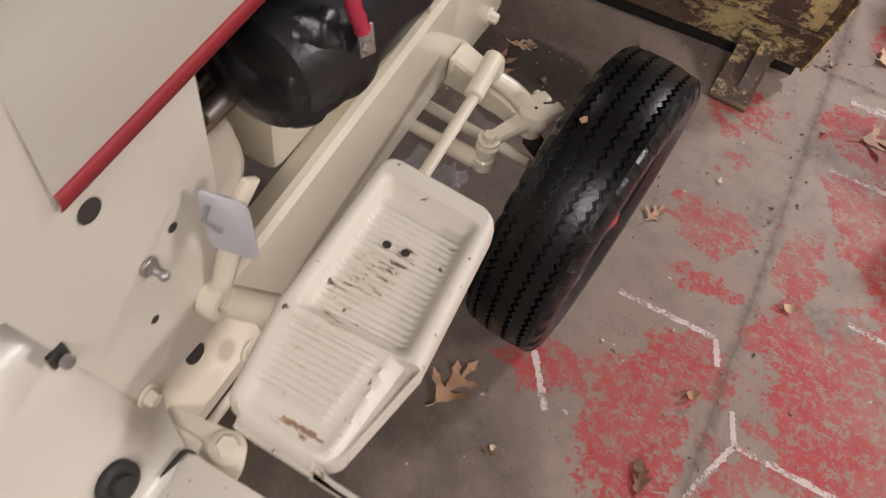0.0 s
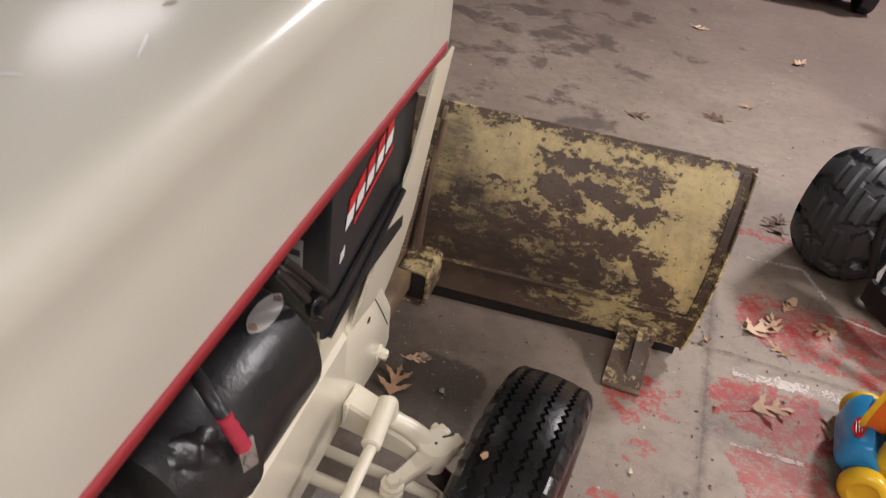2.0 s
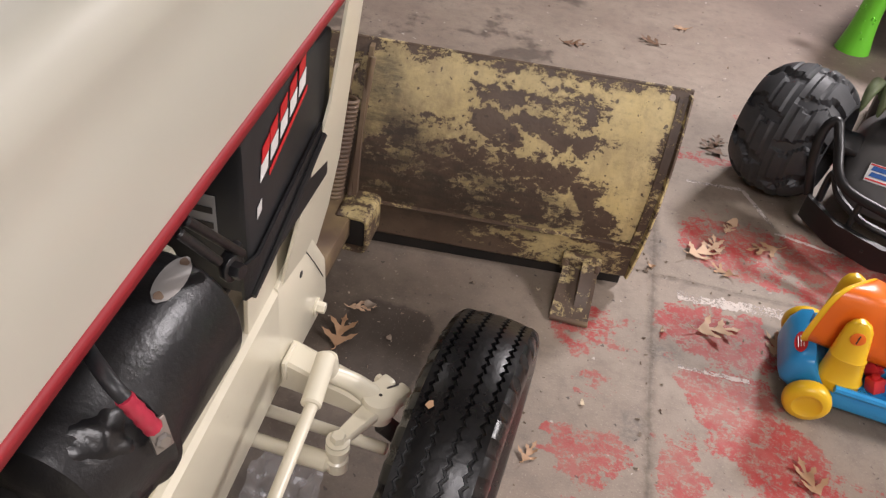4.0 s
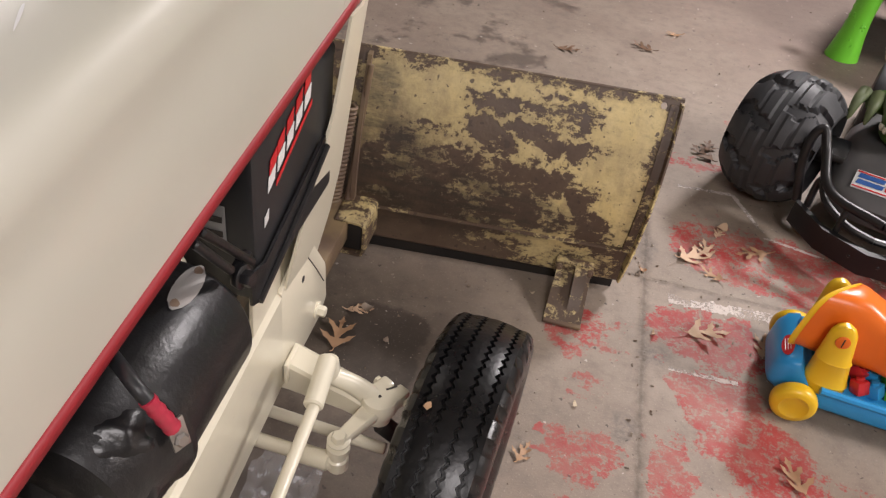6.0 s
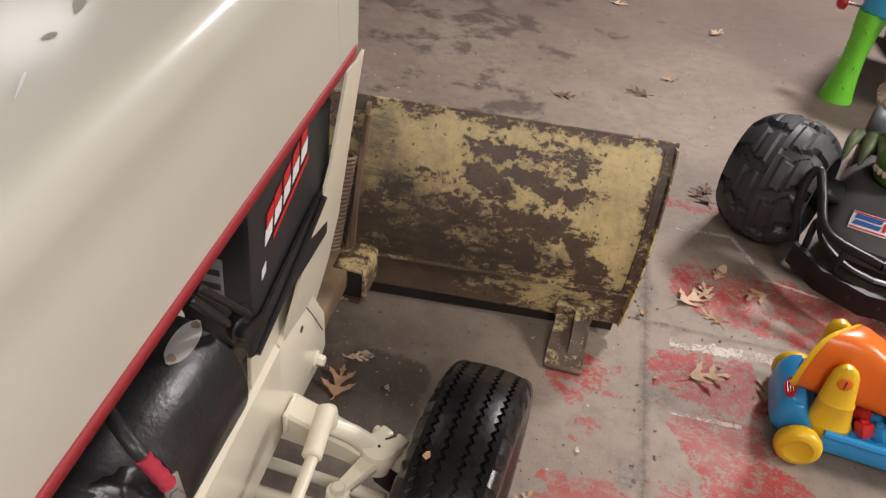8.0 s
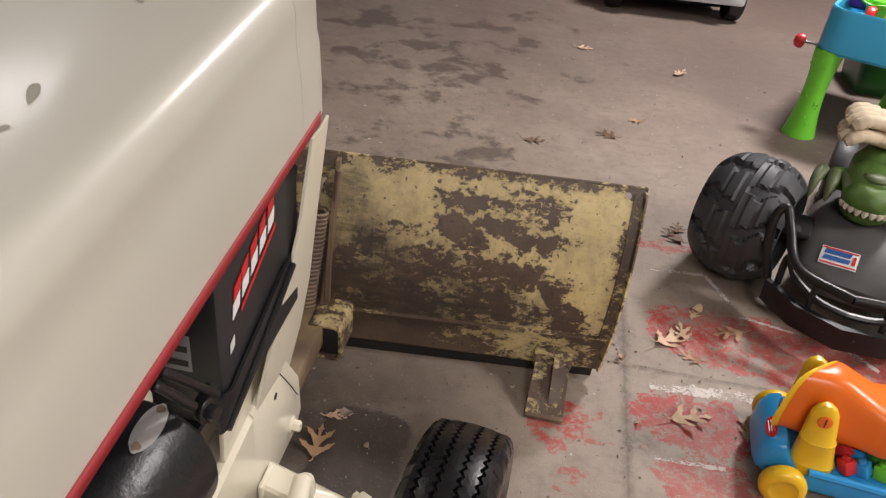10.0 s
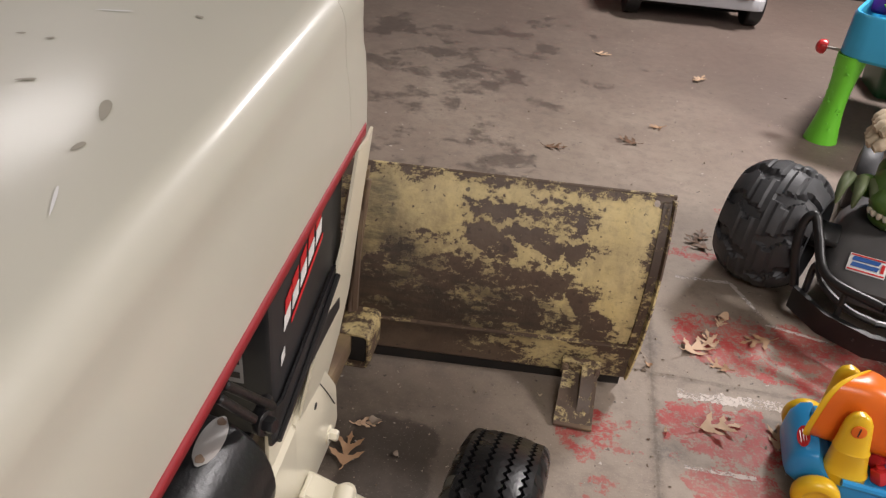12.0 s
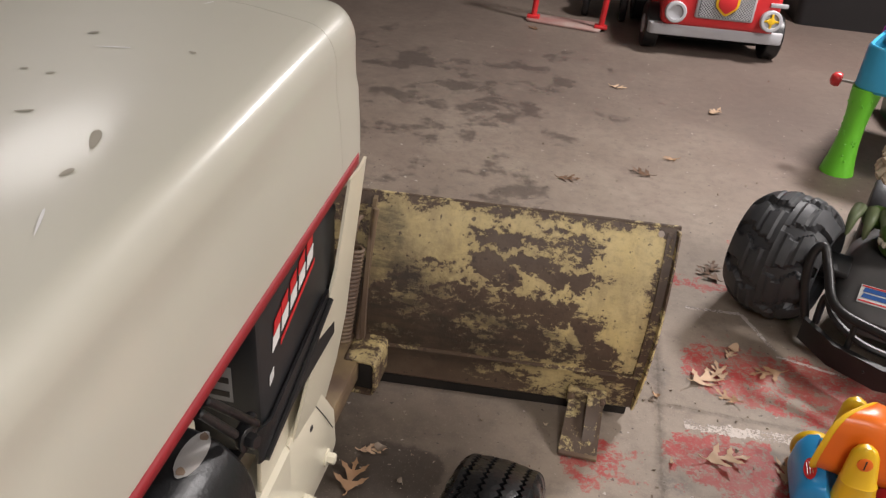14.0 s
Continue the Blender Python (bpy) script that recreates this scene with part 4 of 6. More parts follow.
# brake pedal
face = [(-0.4681, -1.2117, 0.6349), (-0.4413, -1.201, 0.6275), (-0.4225, -1.2175, 0.6022), (-0.4495, -1.2275, 0.6095)]
across, down = (Vector(face[1]) - Vector(face[0])).normalized(), Vector(face[3]) - Vector(face[0])
out = across.cross(down).normalized()
out = out if out.z > 0 else -out
flat = [((Vector(p) - Vector(face[0])).dot(across), (Vector(p) - Vector(face[0])).dot(out.cross(across))) for p in face]
PAD_WAY = -1 if flat[2][1] > 0 else 1


def pad_at(x, y, lift=0.0):
    return Vector(face[0]) + across * x + out.cross(across) * y + out * lift
pad = rings([[pad_at(p.x, p.y, h) for p in rounded([Vector(q) for q in flat], 0.006)] for h in (-0.003, 0.0)])
bmesh.ops.bevel(pad, geom=[e for e in pad.edges if e.calc_face_angle(0) > 1.2], offset=0.0008, segments=2, affect="EDGES", profile=0.5)
PEDAL = coated("blue_grey_enamel", (0.35, 0.35, 0.355), (0.24, 0.24, 0.24), 0.38, 0.5)
pedal = part("brake_pedal", pad, PEDAL, tractor, "grey-white painted brake pedal")
slot = pipe([pad_at(0.0095, -0.008 * PAD_WAY, 0.0002), pad_at(0.0100, -0.017 * PAD_WAY, 0.0002), pad_at(0.0215, -0.020 * PAD_WAY, 0.0002)], 0.0019, 6, 0)
part("slot", slot, coated("grey_rubbed_metal", (0.20, 0.20, 0.21), (0.12, 0.12, 0.12), 0.5), pedal)
part("pedal_tip", box((-0.447, -1.196, 0.628), (0.005, 0.012, 0.020), 0.0012, Euler((radians(-35), 0, radians(-15))).to_matrix().to_4x4()), CREAM, pedal)
part("pedal_arm", pipe([(-0.447, -1.205, 0.618), (-0.458, -1.20, 0.58), (-0.466, -1.207, 0.53), (-0.469, -1.215, 0.50)], 0.0075), CREAM, pedal)
part("pedal_boss", turned((-0.474, -1.216, 0.51), (1, 0, 0.15), [(0, 0.014), (0.012, 0.014), (0.014, 0.012), (0.014, 0.007), (0.008, 0.006)], 24), CREAM, pedal)

# front axle and steering
def flat_bar(p, q, w0, w1, h0, h1):
    """A tapered flat bar from p to q with eased edges."""
    p, q = Vector(p), Vector(q)
    side, up = frame_of(q - p)
    return rings([[c + side * w / 2 * a + up * h / 2 * b for a, b in ((-1, -0.6), (-0.8, -1), (0.8, -1), (1, -0.6), (1, 0.6), (0.8, 1), (-0.8, 1), (-1, 0.6))] for c, w, h in ((p, w0, h0), (p.lerp(q, 0.5), (w0 + w1) * 0.48, (h0 + h1) * 0.48), (q, w1, h1))])


axle = bmesh.new()
loops = []
for x, y, z, h, w in ((-0.72, -0.73, 0.33, 0.055, 0.045), (-0.50, -0.735, 0.325, 0.05, 0.042), (-0.43, -0.745, 0.318, 0.036, 0.036), (-0.395, -0.752, 0.312, 0.030, 0.034)):
    loops.append([(x, y + w / 2 * a, z + h / 2 * b) for a, b in ((-1, -0.7), (-0.7, -1), (0.7, -1), (1, -0.7), (1, 0.7), (0.7, 1), (-0.7, 1), (-1, 0.7))])
add(axle, rings(loops))
add(axle, rod((-0.388, -0.756, 0.296), (-0.388, -0.756, 0.320), 0.0145, 24, 0.003))
axle_part = part("front_axle", axle, CREAM, tractor)
part("axle_boss", flat_bar((-0.503, -0.738, 0.343), (-0.450, -0.750, 0.334), 0.038, 0.030, 0.020, 0.018), CREAM, axle_part)
part("axle_flange", box((-0.501, -0.744, 0.340), (0.006, 0.036, 0.030), 0.002), CREAM, axle_part)
knuckle = bmesh.new()
add(knuckle, turned((-0.388, -0.758, 0.319), (0, 0, 1), [(0, 0.018), (0.003, 0.0215), (0.019, 0.0215), (0.022, 0.020), (0.0225, 0.004)], 28))
for off, reach in ((-0.0105, 0.015), (0.0105, 0.019)):
    # the two ears of the split clamp
    way = Vector((math.cos(radians(62)), math.sin(radians(62)), 0))
    c = Vector((-0.388, -0.758, 0.331)) + way * reach + Vector((way.y, -way.x, 0)) * off
    add(knuckle, box(c, (0.018, 0.026, 0.020), 0.004, Euler((0, 0, radians(-28))).to_matrix().to_4x4()))
add(knuckle, flat_bar((-0.391, -0.766, 0.327), (-0.416, -0.815, 0.321), 0.026, 0.016, 0.016, 0.013))
add(knuckle, pipe([(-0.394, -0.755, 0.328), (-0.420, -0.756, 0.346), (-0.446, -0.764, 0.362)], lambda t: 0.0135 - 0.003 * t, 14, 4))
arm = part("steering_arm", knuckle, CREAM, tractor)
jb = bmesh.new()
add(jb, turned((-0.417, -0.818, 0.272), (0, 0, 1), [(0, 0.009), (0.004, 0.0125), (0.020, 0.0125), (0.022, 0.010), (0.032, 0.010), (0.034, 0.0135), (0.042, 0.0135), (0.043, 0.008), (0.050, 0.008), (0.052, 0.005)], 18))
part("ball_joint", jb, CREAM, arm)
part("centre_mark", turned((-0.388, -0.759, 0.3413), (0, 0, 1), [(0, 0.0022), (0.0008, 0.0018)], 12), DARK, arm)
part("joint_bolt", bolt((-0.417, -0.818, 0.322), (0, 0, 1), 0.0088, 0.009), CREAM, arm)
for off in (-0.019, 0.019):
    way = Vector((math.cos(radians(62)), math.sin(radians(62)), 0))
    c = Vector((-0.388, -0.758, 0.331)) + way * 0.021 + Vector((way.y, -way.x, 0)) * off
    part("clamp_bolt", bolt(c, Vector((way.y, -way.x, 0)) * (1 if off > 0 else -1), 0.006, 0.005, False), CREAM, arm)
part("slot", box((-0.3785, -0.743, 0.3418), (0.014, 0.002, 0.001), 0, Euler((0, 0, radians(40))).to_matrix().to_4x4()), DARK, arm)
tie = part("tie_rod", rod((-0.42, -0.822, 0.285), (-0.95, -0.80, 0.285), 0.0085), CREAM, tractor)
part("rod_end", rod((-0.425, -0.8218, 0.285), (-0.462, -0.8203, 0.285), 0.0115, 18, 0.002), CREAM, tie)
part("lower_link", rod((-0.372, -0.770, 0.262), (-0.95, -0.735, 0.270), 0.0075), CREAM, tractor)
link = part("drag_link", rod((-0.440, -0.815, 0.400), (-0.442, -1.06, 0.345), 0.0068), CREAM, tractor)
part("sleeve", rod((-0.446, -0.776, 0.403), (-0.441, -0.838, 0.396), 0.0108, 18, 0.002), CREAM, link)
part("link_joint", turned((-0.446, -0.770, 0.370), (0, 0, 1), [(0, 0.010), (0.01, 0.012), (0.024, 0.010)], 16), CREAM, link)


# front wheels
WR, WW = 0.2045, 0.110


def tyre_mesh():
    """A ribbed tyre about the x axis: four zigzag grooves and notched shoulders."""
    n = 192
    cols = [(-0.60, 0.128, 0), (-0.80, 0.132, 0), (-0.95, 0.150, 0), (-1.0, 0.168, 0), (-0.97, 0.186, 1), (-0.90, 0.1955, 1), (-0.83, 0.1995, 1), (-0.76, 0.2015, 2)]
    grooves = (-0.60, -0.22, 0.20, 0.58)
    for g in grooves:
        crown = WR - 0.004 * g * g * 2
        cols += [(g - 0.044, crown, 3), (g - 0.032, crown - 0.006, 3), (g + 0.032, crown - 0.006, 3), (g + 0.044, crown, 3)]
        if g != grooves[-1]:
            m = g + 0.2
            cols.append((m, WR - 0.004 * m * m * 2 + 0.0004, 0))
    cols += [(0.76, 0.2015, 2), (0.83, 0.1995, 1), (0.90, 0.1955, 1), (0.97, 0.186, 1), (1.0, 0.168, 0), (0.95, 0.150, 0), (0.80, 0.132, 0), (0.60, 0.128, 0)]
    loops = []
    for k in range(n):
        a = k * 2 * math.pi / n
        zig = 0.04 if k % 2 else -0.04
        cut = 0.0075 if k % 6 in (0, 1) else 0.0
        loop = []
        for u, r, mode in cols:
            uu = u + (zig if mode == 3 else 0)
            rr = r - (cut if mode == 1 else 0)
            loop.append((uu * WW / 2, rr * math.cos(a), rr * math.sin(a)))
        loops.append(loop)
    bm = rings(loops, caps=False, closed=True)
    return bm


def rim_mesh():
    prof = [(-0.040, 0.02), (-0.038, 0.06), (-0.030, 0.10), (-0.034, 0.128), (-0.040, 0.133), (0.040, 0.133), (0.034, 0.128), (0.020, 0.10), (0.015, 0.06), (0.016, 0.03), (0.026, 0.028), (0.036, 0.026), (0.046, 0.015), (0.0495, 0.002)]
    return turned((0, 0, 0), (1, 0, 0), prof, 36)


for s, yaw in ((1, -6.2), (-1, -6.2)):
    cx = XC + s * (abs(XC) - 0.2935)
    m = Matrix.Translation((cx, -0.741, WR - 0.001)) @ Euler((0, 0, radians(yaw))).to_matrix().to_4x4() @ Matrix.Diagonal((s, 1, 1, 1))
    hub = rim_mesh()
    hub.transform(m)
    bmesh.ops.recalc_face_normals(hub, faces=hub.faces)
    rim = part("front_wheel", hub, PINK, tractor, "red steel front wheel")
    rubber = tyre_mesh()
    rubber.transform(m)
    bmesh.ops.recalc_face_normals(rubber, faces=rubber.faces)
    part("tyre", rubber, TYRE, rim, "black ribbed rubber tyre with zigzag grooves", 25)
    part("stub_axle", rod((XC + s * 0.314, -0.752, 0.285), (cx, -0.741, WR), 0.012), DARK, tractor)
bm = slab([(-0.332, -0.804, 0.4008), (-0.327, -0.808, 0.4004), (-0.323, -0.803, 0.4010), (-0.325, -0.797, 0.4020), (-0.329, -0.799, 0.4024)], 0.001)
single("leaf_scrap", bm, LEAF, (-0.327, -0.80, 0.398), "small brown leaf scrap stuck to the tyre", "leaf")

# battery, standing in its tray
battery = thing("battery", (-0.575, -0.775, 0.549), "black car battery with a red and white label", "battery")
case = box((-0.573, -0.760, 0.632), (0.172, 0.198, 0.166), 0.006)
add(case, box((-0.573, -0.760, 0.706), (0.171, 0.204, 0.014), 0.004))
body = part("case", case, CASE, battery)
for k in range(5):
    # slanted print: red row above a white row
    y, z = -0.833 + k * 0.021, 0.652 + k * 0.0085
    for row, (mat, h, dz) in enumerate(((INKRED, 0.013, 0.0155), (WHITE, 0.014, 0.0))):
        if row == 0 and k == 0:
            y2 = y + 0.004
        else:
            y2 = y
        pts = [(y2, z + dz), (y2 + 0.0150, z + dz + 0.006), (y2 + 0.0175, z + dz + 0.006 + h), (y2 + 0.0025, z + dz + h)]
        part("print", slab([(-0.4855, a, min(b, 0.728)) for a, b in pts], 0.0006), mat, body)
part("print", slab([(-0.4855, -0.815, 0.648), (-0.4855, -0.73, 0.683), (-0.4855, -0.729, 0.688), (-0.4855, -0.814, 0.653)], 0.0006), INKRED, body)
part("sticker", slab([(-0.4855, -0.842, 0.622), (-0.4855, -0.833, 0.626), (-0.4855, -0.832, 0.636), (-0.4855, -0.841, 0.632)], 0.0006), GREY, body)
paper = part("rear_label", slab([(-0.540, -0.8605, 0.612), (-0.512, -0.8605, 0.612), (-0.512, -0.8605, 0.650), (-0.540, -0.8605, 0.650)], 0.0006), LABEL, body)
for z in (0.621, 0.636):
    part("print", box((-0.526, -0.8613, z), (0.023, 0.0006, 0.006)), DARK, paper)



# ---------- snow plow ----------
plow = thing("snow_plow", (-0.68, -0.02, 0), "worn yellow and rusty snow plow blade on the floor", "snow plow")
YAW = radians(5.3)
PM = Matrix.Translation((-0.04, 0.036, 0)) @ Euler((0, 0, YAW)).to_matrix().to_4x4()   # right end of the top edge; blade runs to local -x


def blade_v(z):
    """How far back (local y) the moldboard lies at height z: it bulges to the rear and leans forward at the top."""
    t = z / 0.402
    return -0.082 * (1 - t) - 0.20 * t * (1 - t)


def blade_x(z):
    t = z / 0.402
    return -0.030 * (1 - t)


LEN = 1.32
HOLE_X, HOLE_Z, HOLE_R = -0.036, 0.386, 0.0068
xs = sorted([-0.006, -0.02, HOLE_X + HOLE_R, HOLE_X - HOLE_R] + [-LEN * i / 24 for i in range(2, 25)], reverse=True)
zs = sorted([0.06 + 0.336 * k / 20 for k in range(19)] + [HOLE_Z - HOLE_R, HOLE_Z + HOLE_R, 0.397])
sheet = [[PM @ Vector((x + blade_x(z) * (1 + 2 * x / LEN), blade_v(z) + 0.0015 * math.sin(x * 9 + z * 14), z)) for x in xs] for z in zs]
bm = strip(sheet)
# bolt hole punched through the upper corner
mid = PM @ Vector((HOLE_X + blade_x(HOLE_Z), blade_v(HOLE_Z), HOLE_Z))
punched = min(bm.faces, key=lambda f: (f.calc_center_median() - mid).length)
bmesh.ops.subdivide_edges(bm, edges=list(punched.edges), cuts=1)
punched = min(bm.faces, key=lambda f: (f.calc_center_median() - mid).length)
mid = punched.calc_center_median()
for v in punched.verts:
    v.co = mid + (v.co - mid).normalized() * HOLE_R
bmesh.ops.delete(bm, geom=[punched], context="FACES_ONLY")
bmesh.ops.solidify(bm, geom=list(bm.faces), thickness=0.004)
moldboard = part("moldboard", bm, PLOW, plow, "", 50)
part("top_edge", pipe([PM @ Vector((x, 0.0, 0.397)) for x in (-0.001, -0.3, -0.7, -1.0, -1.324)], 0.0052, 8, 4), FLAKED, plow)
for sx in (-0.006, -LEN):
    flip = 1 if sx > -LEN else -1
    rib = []
    for k in range(13):
        z = 0.03 + 0.367 * k / 12
        x = sx + flip * blade_x(z)
        rib.append([PM @ Vector(p) for p in ((x, blade_v(z) - 0.001, z), (x + flip * 0.004, blade_v(z) - 0.018, z), (x, blade_v(z) - 0.020, z), (x - flip * 0.004, blade_v(z) - 0.001, z))])
    part("end_rib", rings(rib), MIXED, plow)
    strap = []
    for k in range(13):
        z = 0.116 + 0.276 * k / 12
        x = sx + flip * (blade_x(z) - 0.011)
        strap.append([PM @ Vector(p) for p in ((x - 0.009, blade_v(z) - 0.004, z), (x - 0.008, blade_v(z) - 0.009, z), (x + 0.008, blade_v(z) - 0.009, z), (x + 0.009, blade_v(z) - 0.004, z))])
    part("edge_strap", rings(strap), WORN, plow)
lower = []
for x in (-0.02, -0.3, -0.6, -0.9, -1.3):
    z = 0.112
    lower.append([PM @ Vector(p) for p in ((x, blade_v(z) + 0.002, z + 0.004), (x, blade_v(z) - 0.011, z + 0.003), (x, blade_v(z) - 0.012, z), (x, blade_v(z) + 0.002, z - 0.004))])
part("lower_rib", rings(lower), WORN, plow)
cut = []
for x in (-0.035, -0.4, -0.8, -1.285):
    g = 0.028 + 0.010 * min(1, -x)
    cut.append([PM @ Vector(p) for p in ((x, blade_v(0.112) - 0.006, 0.110), (x, -0.104, 0.006 + g), (x, -0.099, g), (x, -0.092, g), (x, blade_v(0.112) + 0.002, 0.110))])
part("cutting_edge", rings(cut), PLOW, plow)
# added black strip down to the floor, standing for shade below the edge
bar = []
for x in (-0.04, -0.6, -1.28):
    bar.append([PM @ Vector(p) for p in ((x, -0.090, 0.06), (x, -0.088, 0.0), (x, -0.078, 0.0), (x, -0.078, 0.06))])
part("shade_bar", rings(bar), SHADE_BLACK, plow, "black strip standing for the shade under the blade")
for x in (-0.585, -0.735):
    rib = []
    for k in range(9):
        z = 0.04 + 0.355 * k / 8
        rib.append([PM @ Vector(p) for p in ((x - 0.004, blade_v(z), z), (x - 0.004, blade_v(z) - 0.022, z), (x + 0.004, blade_v(z) - 0.022, z), (x + 0.004, blade_v(z), z))])
    part("centre_rib", rings(rib), RUST, plow)
# skid shoe on its post
shoe = box((-0.160, -0.182, 0.006), (0.074, 0.06, 0.007), 0.002)
skid = part("skid_shoe", shoe, RUST, plow, "rust-worn yellow skid shoe")
up = bmesh.new()
add(up, rings([[(-0.197, -0.205, 0.009), (-0.124, -0.203, 0.009), (-0.124, -0.199, 0.012), (-0.197, -0.201, 0.012)], [(-0.190, -0.100, 0.060), (-0.122, -0.096, 0.060), (-0.122, -0.092, 0.064), (-0.190, -0.096, 0.064)]]))
add(up, rings([[(-0.156, -0.185, 0.016), (-0.132, -0.185, 0.016), (-0.132, -0.175, 0.010), (-0.156, -0.175, 0.010)], [(-0.156, -0.165, 0.045), (-0.132, -0.165, 0.045), (-0.132, -0.10, 0.06), (-0.156, -0.10, 0.06)], [(-0.156, -0.115, 0.075), (-0.132, -0.115, 0.075), (-0.132, -0.095, 0.07), (-0.156, -0.095, 0.07)]]))
part("post", up, MIXED, skid)
part("sleeve", box((-0.158, -0.098, 0.062), (0.076, 0.018, 0.034), 0.003), FLAKED, skid)
for x in (-0.188, -0.126):
    part("bolt", bolt((x, -0.108, 0.064), (0, -1, 0.2), 0.005, 0.005), RUST, skid)
# trip spring, its hooks and pivot bracket
p0, p1 = Vector((-0.660, -0.150, 0.09)), Vector((-0.642, -0.112, 0.325))
side, upv = frame_of(p1 - p0)
turns = 27
coil = [p0.lerp(p1, k / (turns * 10)) + (side * math.cos(k * 2 * math.pi / 10) + upv * math.sin(k * 2 * math.pi / 10)) * 0.0215 for k in range(turns * 10 + 1)]
spring = part("trip_spring", pipe(coil, 0.0040, 6, 0), RUST, plow, "rusty coil spring")
part("hook", pipe([p1 + side * 0.018, p1 + (p1 - p0).normalized() * 0.02, p1 + Vector((0.004, 0.02, 0.045)), p1 + Vector((0.004, 0.045, 0.04))], 0.0045, 8), RUST, spring)
part("hook", pipe([p0 + side * 0.018, p0 - (p1 - p0).normalized() * 0.02, p0 + Vector((-0.01, -0.02, -0.05))], 0.0045, 8), RUST, spring)
br = []
for y, inset in ((-0.092, 0.0), (-0.200, 0.0), (-0.205, 0.002), (-0.205, 0.006), (-0.198, 0.008), (-0.10, 0.008)):
    br.append([(p.x, y, p.y) for p in rounded([(-0.632 + inset, 0.046 + inset), (-0.563 - inset, 0.046 + inset), (-0.563 - inset, 0.130 - inset), (-0.632 + inset, 0.130 - inset)], 0.016 - inset)])
part("pivot_bracket", rings(br), MIXED, plow, "worn yellow pivot bracket")
# black block inside the bracket's open end, painted as the shade in it
part("hollow_shade", box((-0.5975, -0.152, 0.088), (0.052, 0.09, 0.064), 0.004), SHADE_BLACK, plow)
part("push_bar", box((-0.70, -0.30, 0.10), (0.20, 0.50, 0.05), 0.006), RUST, plow)
part("pivot_bar", box((-0.66, -0.13, 0.075), (0.16, 0.06, 0.04), 0.005), RUST, plow)
part("diagonal_brace", rod((-0.622, -0.138, 0.12), (-0.612, -0.062, 0.385), 0.006), RUST, plow)


# ---------- toys ----------
def at(ob, x, y, z, turn):
    ob.location, ob.rotation_euler = (x, y, z), (0, 0, radians(turn))
    return ob


def chunky_tyre(radius, width, n=300):
    """A moulded off-road tyre about x with chevron lugs either side of a middle rib."""
    cols = [(-0.55, 0.55), (-0.85, 0.58), (-1.0, 0.64), (-0.985, 0.70)] + [(-0.95 + 1.90 * i / 30, 1.0) for i in range(31)] + [(0.985, 0.70), (1.0, 0.64), (0.85, 0.58), (0.55, 0.55)]
    loops = []
    for k in range(n):
        a = k * 2 * math.pi / n
        loop = []
        for u, r in cols:
            if r > 0.95:
                e = abs(u)
                f = (9 * k / n + (0.5 if u > 0 else 0.0) + 0.42 * e + 0.10 * math.sin(13 * e) + 0.03 * math.sin(31 * e)) % 1
                wide = 0.74 + 0.08 * math.sin(14 * e) - 0.10 * e
                lug = min(1.0, max(0.0, (f - wide) / 0.03), max(0.0, (1 - f) / 0.03)) if f > wide else 0.0
                lug *= 0.05 + 0.055 * e
                if e < 0.06:
                    lug = 0.02
                elif e < 0.14:
                    lug = max(lug, 0.03)
                elif 0.42 < e < 0.50:
                    lug = max(lug, 0.022)
                r = 1.0 - 0.22 * u * u - 0.10 * u ** 6 - lug
            loop.append((u * width / 2, r * radius * math.cos(a), r * radius * math.sin(a)))
        loops.append(loop)
    return rings(loops, caps=False, closed=True)


def plain_wheel(radius, width, rim_in=0.5):
    return turned((-width / 2, 0, 0), (1, 0, 0), [(0.004, radius * rim_in), (0, radius * 0.8), (0.003, radius * 0.95), (0.010, radius), (width - 0.010, radius), (width - 0.003, radius * 0.95), (width, radius * 0.8), (width - 0.010, radius * rim_in), (width - 0.012, 0.004)], 30)


def placed(bm, x, y, z, turn=0.0):
    bm.transform(Matrix.Translation((x, y, z)) @ Euler((0, 0, radians(turn))).to_matrix().to_4x4())
    return bm


# ride-on monster truck; built facing -y about its own middle
truck = thing("ride_on_monster_truck", (0, 0, 0), "black ride-on toy truck with knobby tyres and dinosaur head", "toy truck")
for x, y in ((-0.268, -0.326), (0.268, -0.326)):
    w = part("wheel", placed(turned((-0.085, 0, 0), (1, 0, 0), [(0.02, 0.02), (0.03, 0.07), (0.01, 0.095), (0.16, 0.095), (0.14, 0.07), (0.15, 0.02)], 26), x, y, 0.152, -9), TOYBLACK, truck)
    part("tyre", placed(chunky_tyre(0.159, 0.205), x, y, 0.156, -9), BIGTYRE, w, "grey-black knobby plastic tyre", 20)
for x in (-0.10, 0.10):
    part("rear_wheel", placed(plain_wheel(0.10, 0.06), x, 0.25, 0.10), BIGTYRE, truck)
shell_loops = []
for y, w, z0, z1 in ((-0.46, 0.09, 0.09, 0.13), (-0.44, 0.125, 0.085, 0.155), (-0.37, 0.14, 0.09, 0.195), (-0.22, 0.14, 0.10, 0.225), (-0.05, 0.10, 0.11, 0.19), (0.22, 0.07, 0.10, 0.15), (0.30, 0.05, 0.10, 0.14)):
    shell_loops.append([(w * math.copysign(abs(math.cos(a)) ** 0.6, math.cos(a)), y, (z0 + z1) / 2 + (z1 - z0) / 2 * math.copysign(abs(math.sin(a)) ** 0.6, math.sin(a))) for a in (k * 2 * math.pi / 24 for k in range(24))])
cab = part("body", rings(shell_loops), TOYGREY, truck, "dusty grey hood")
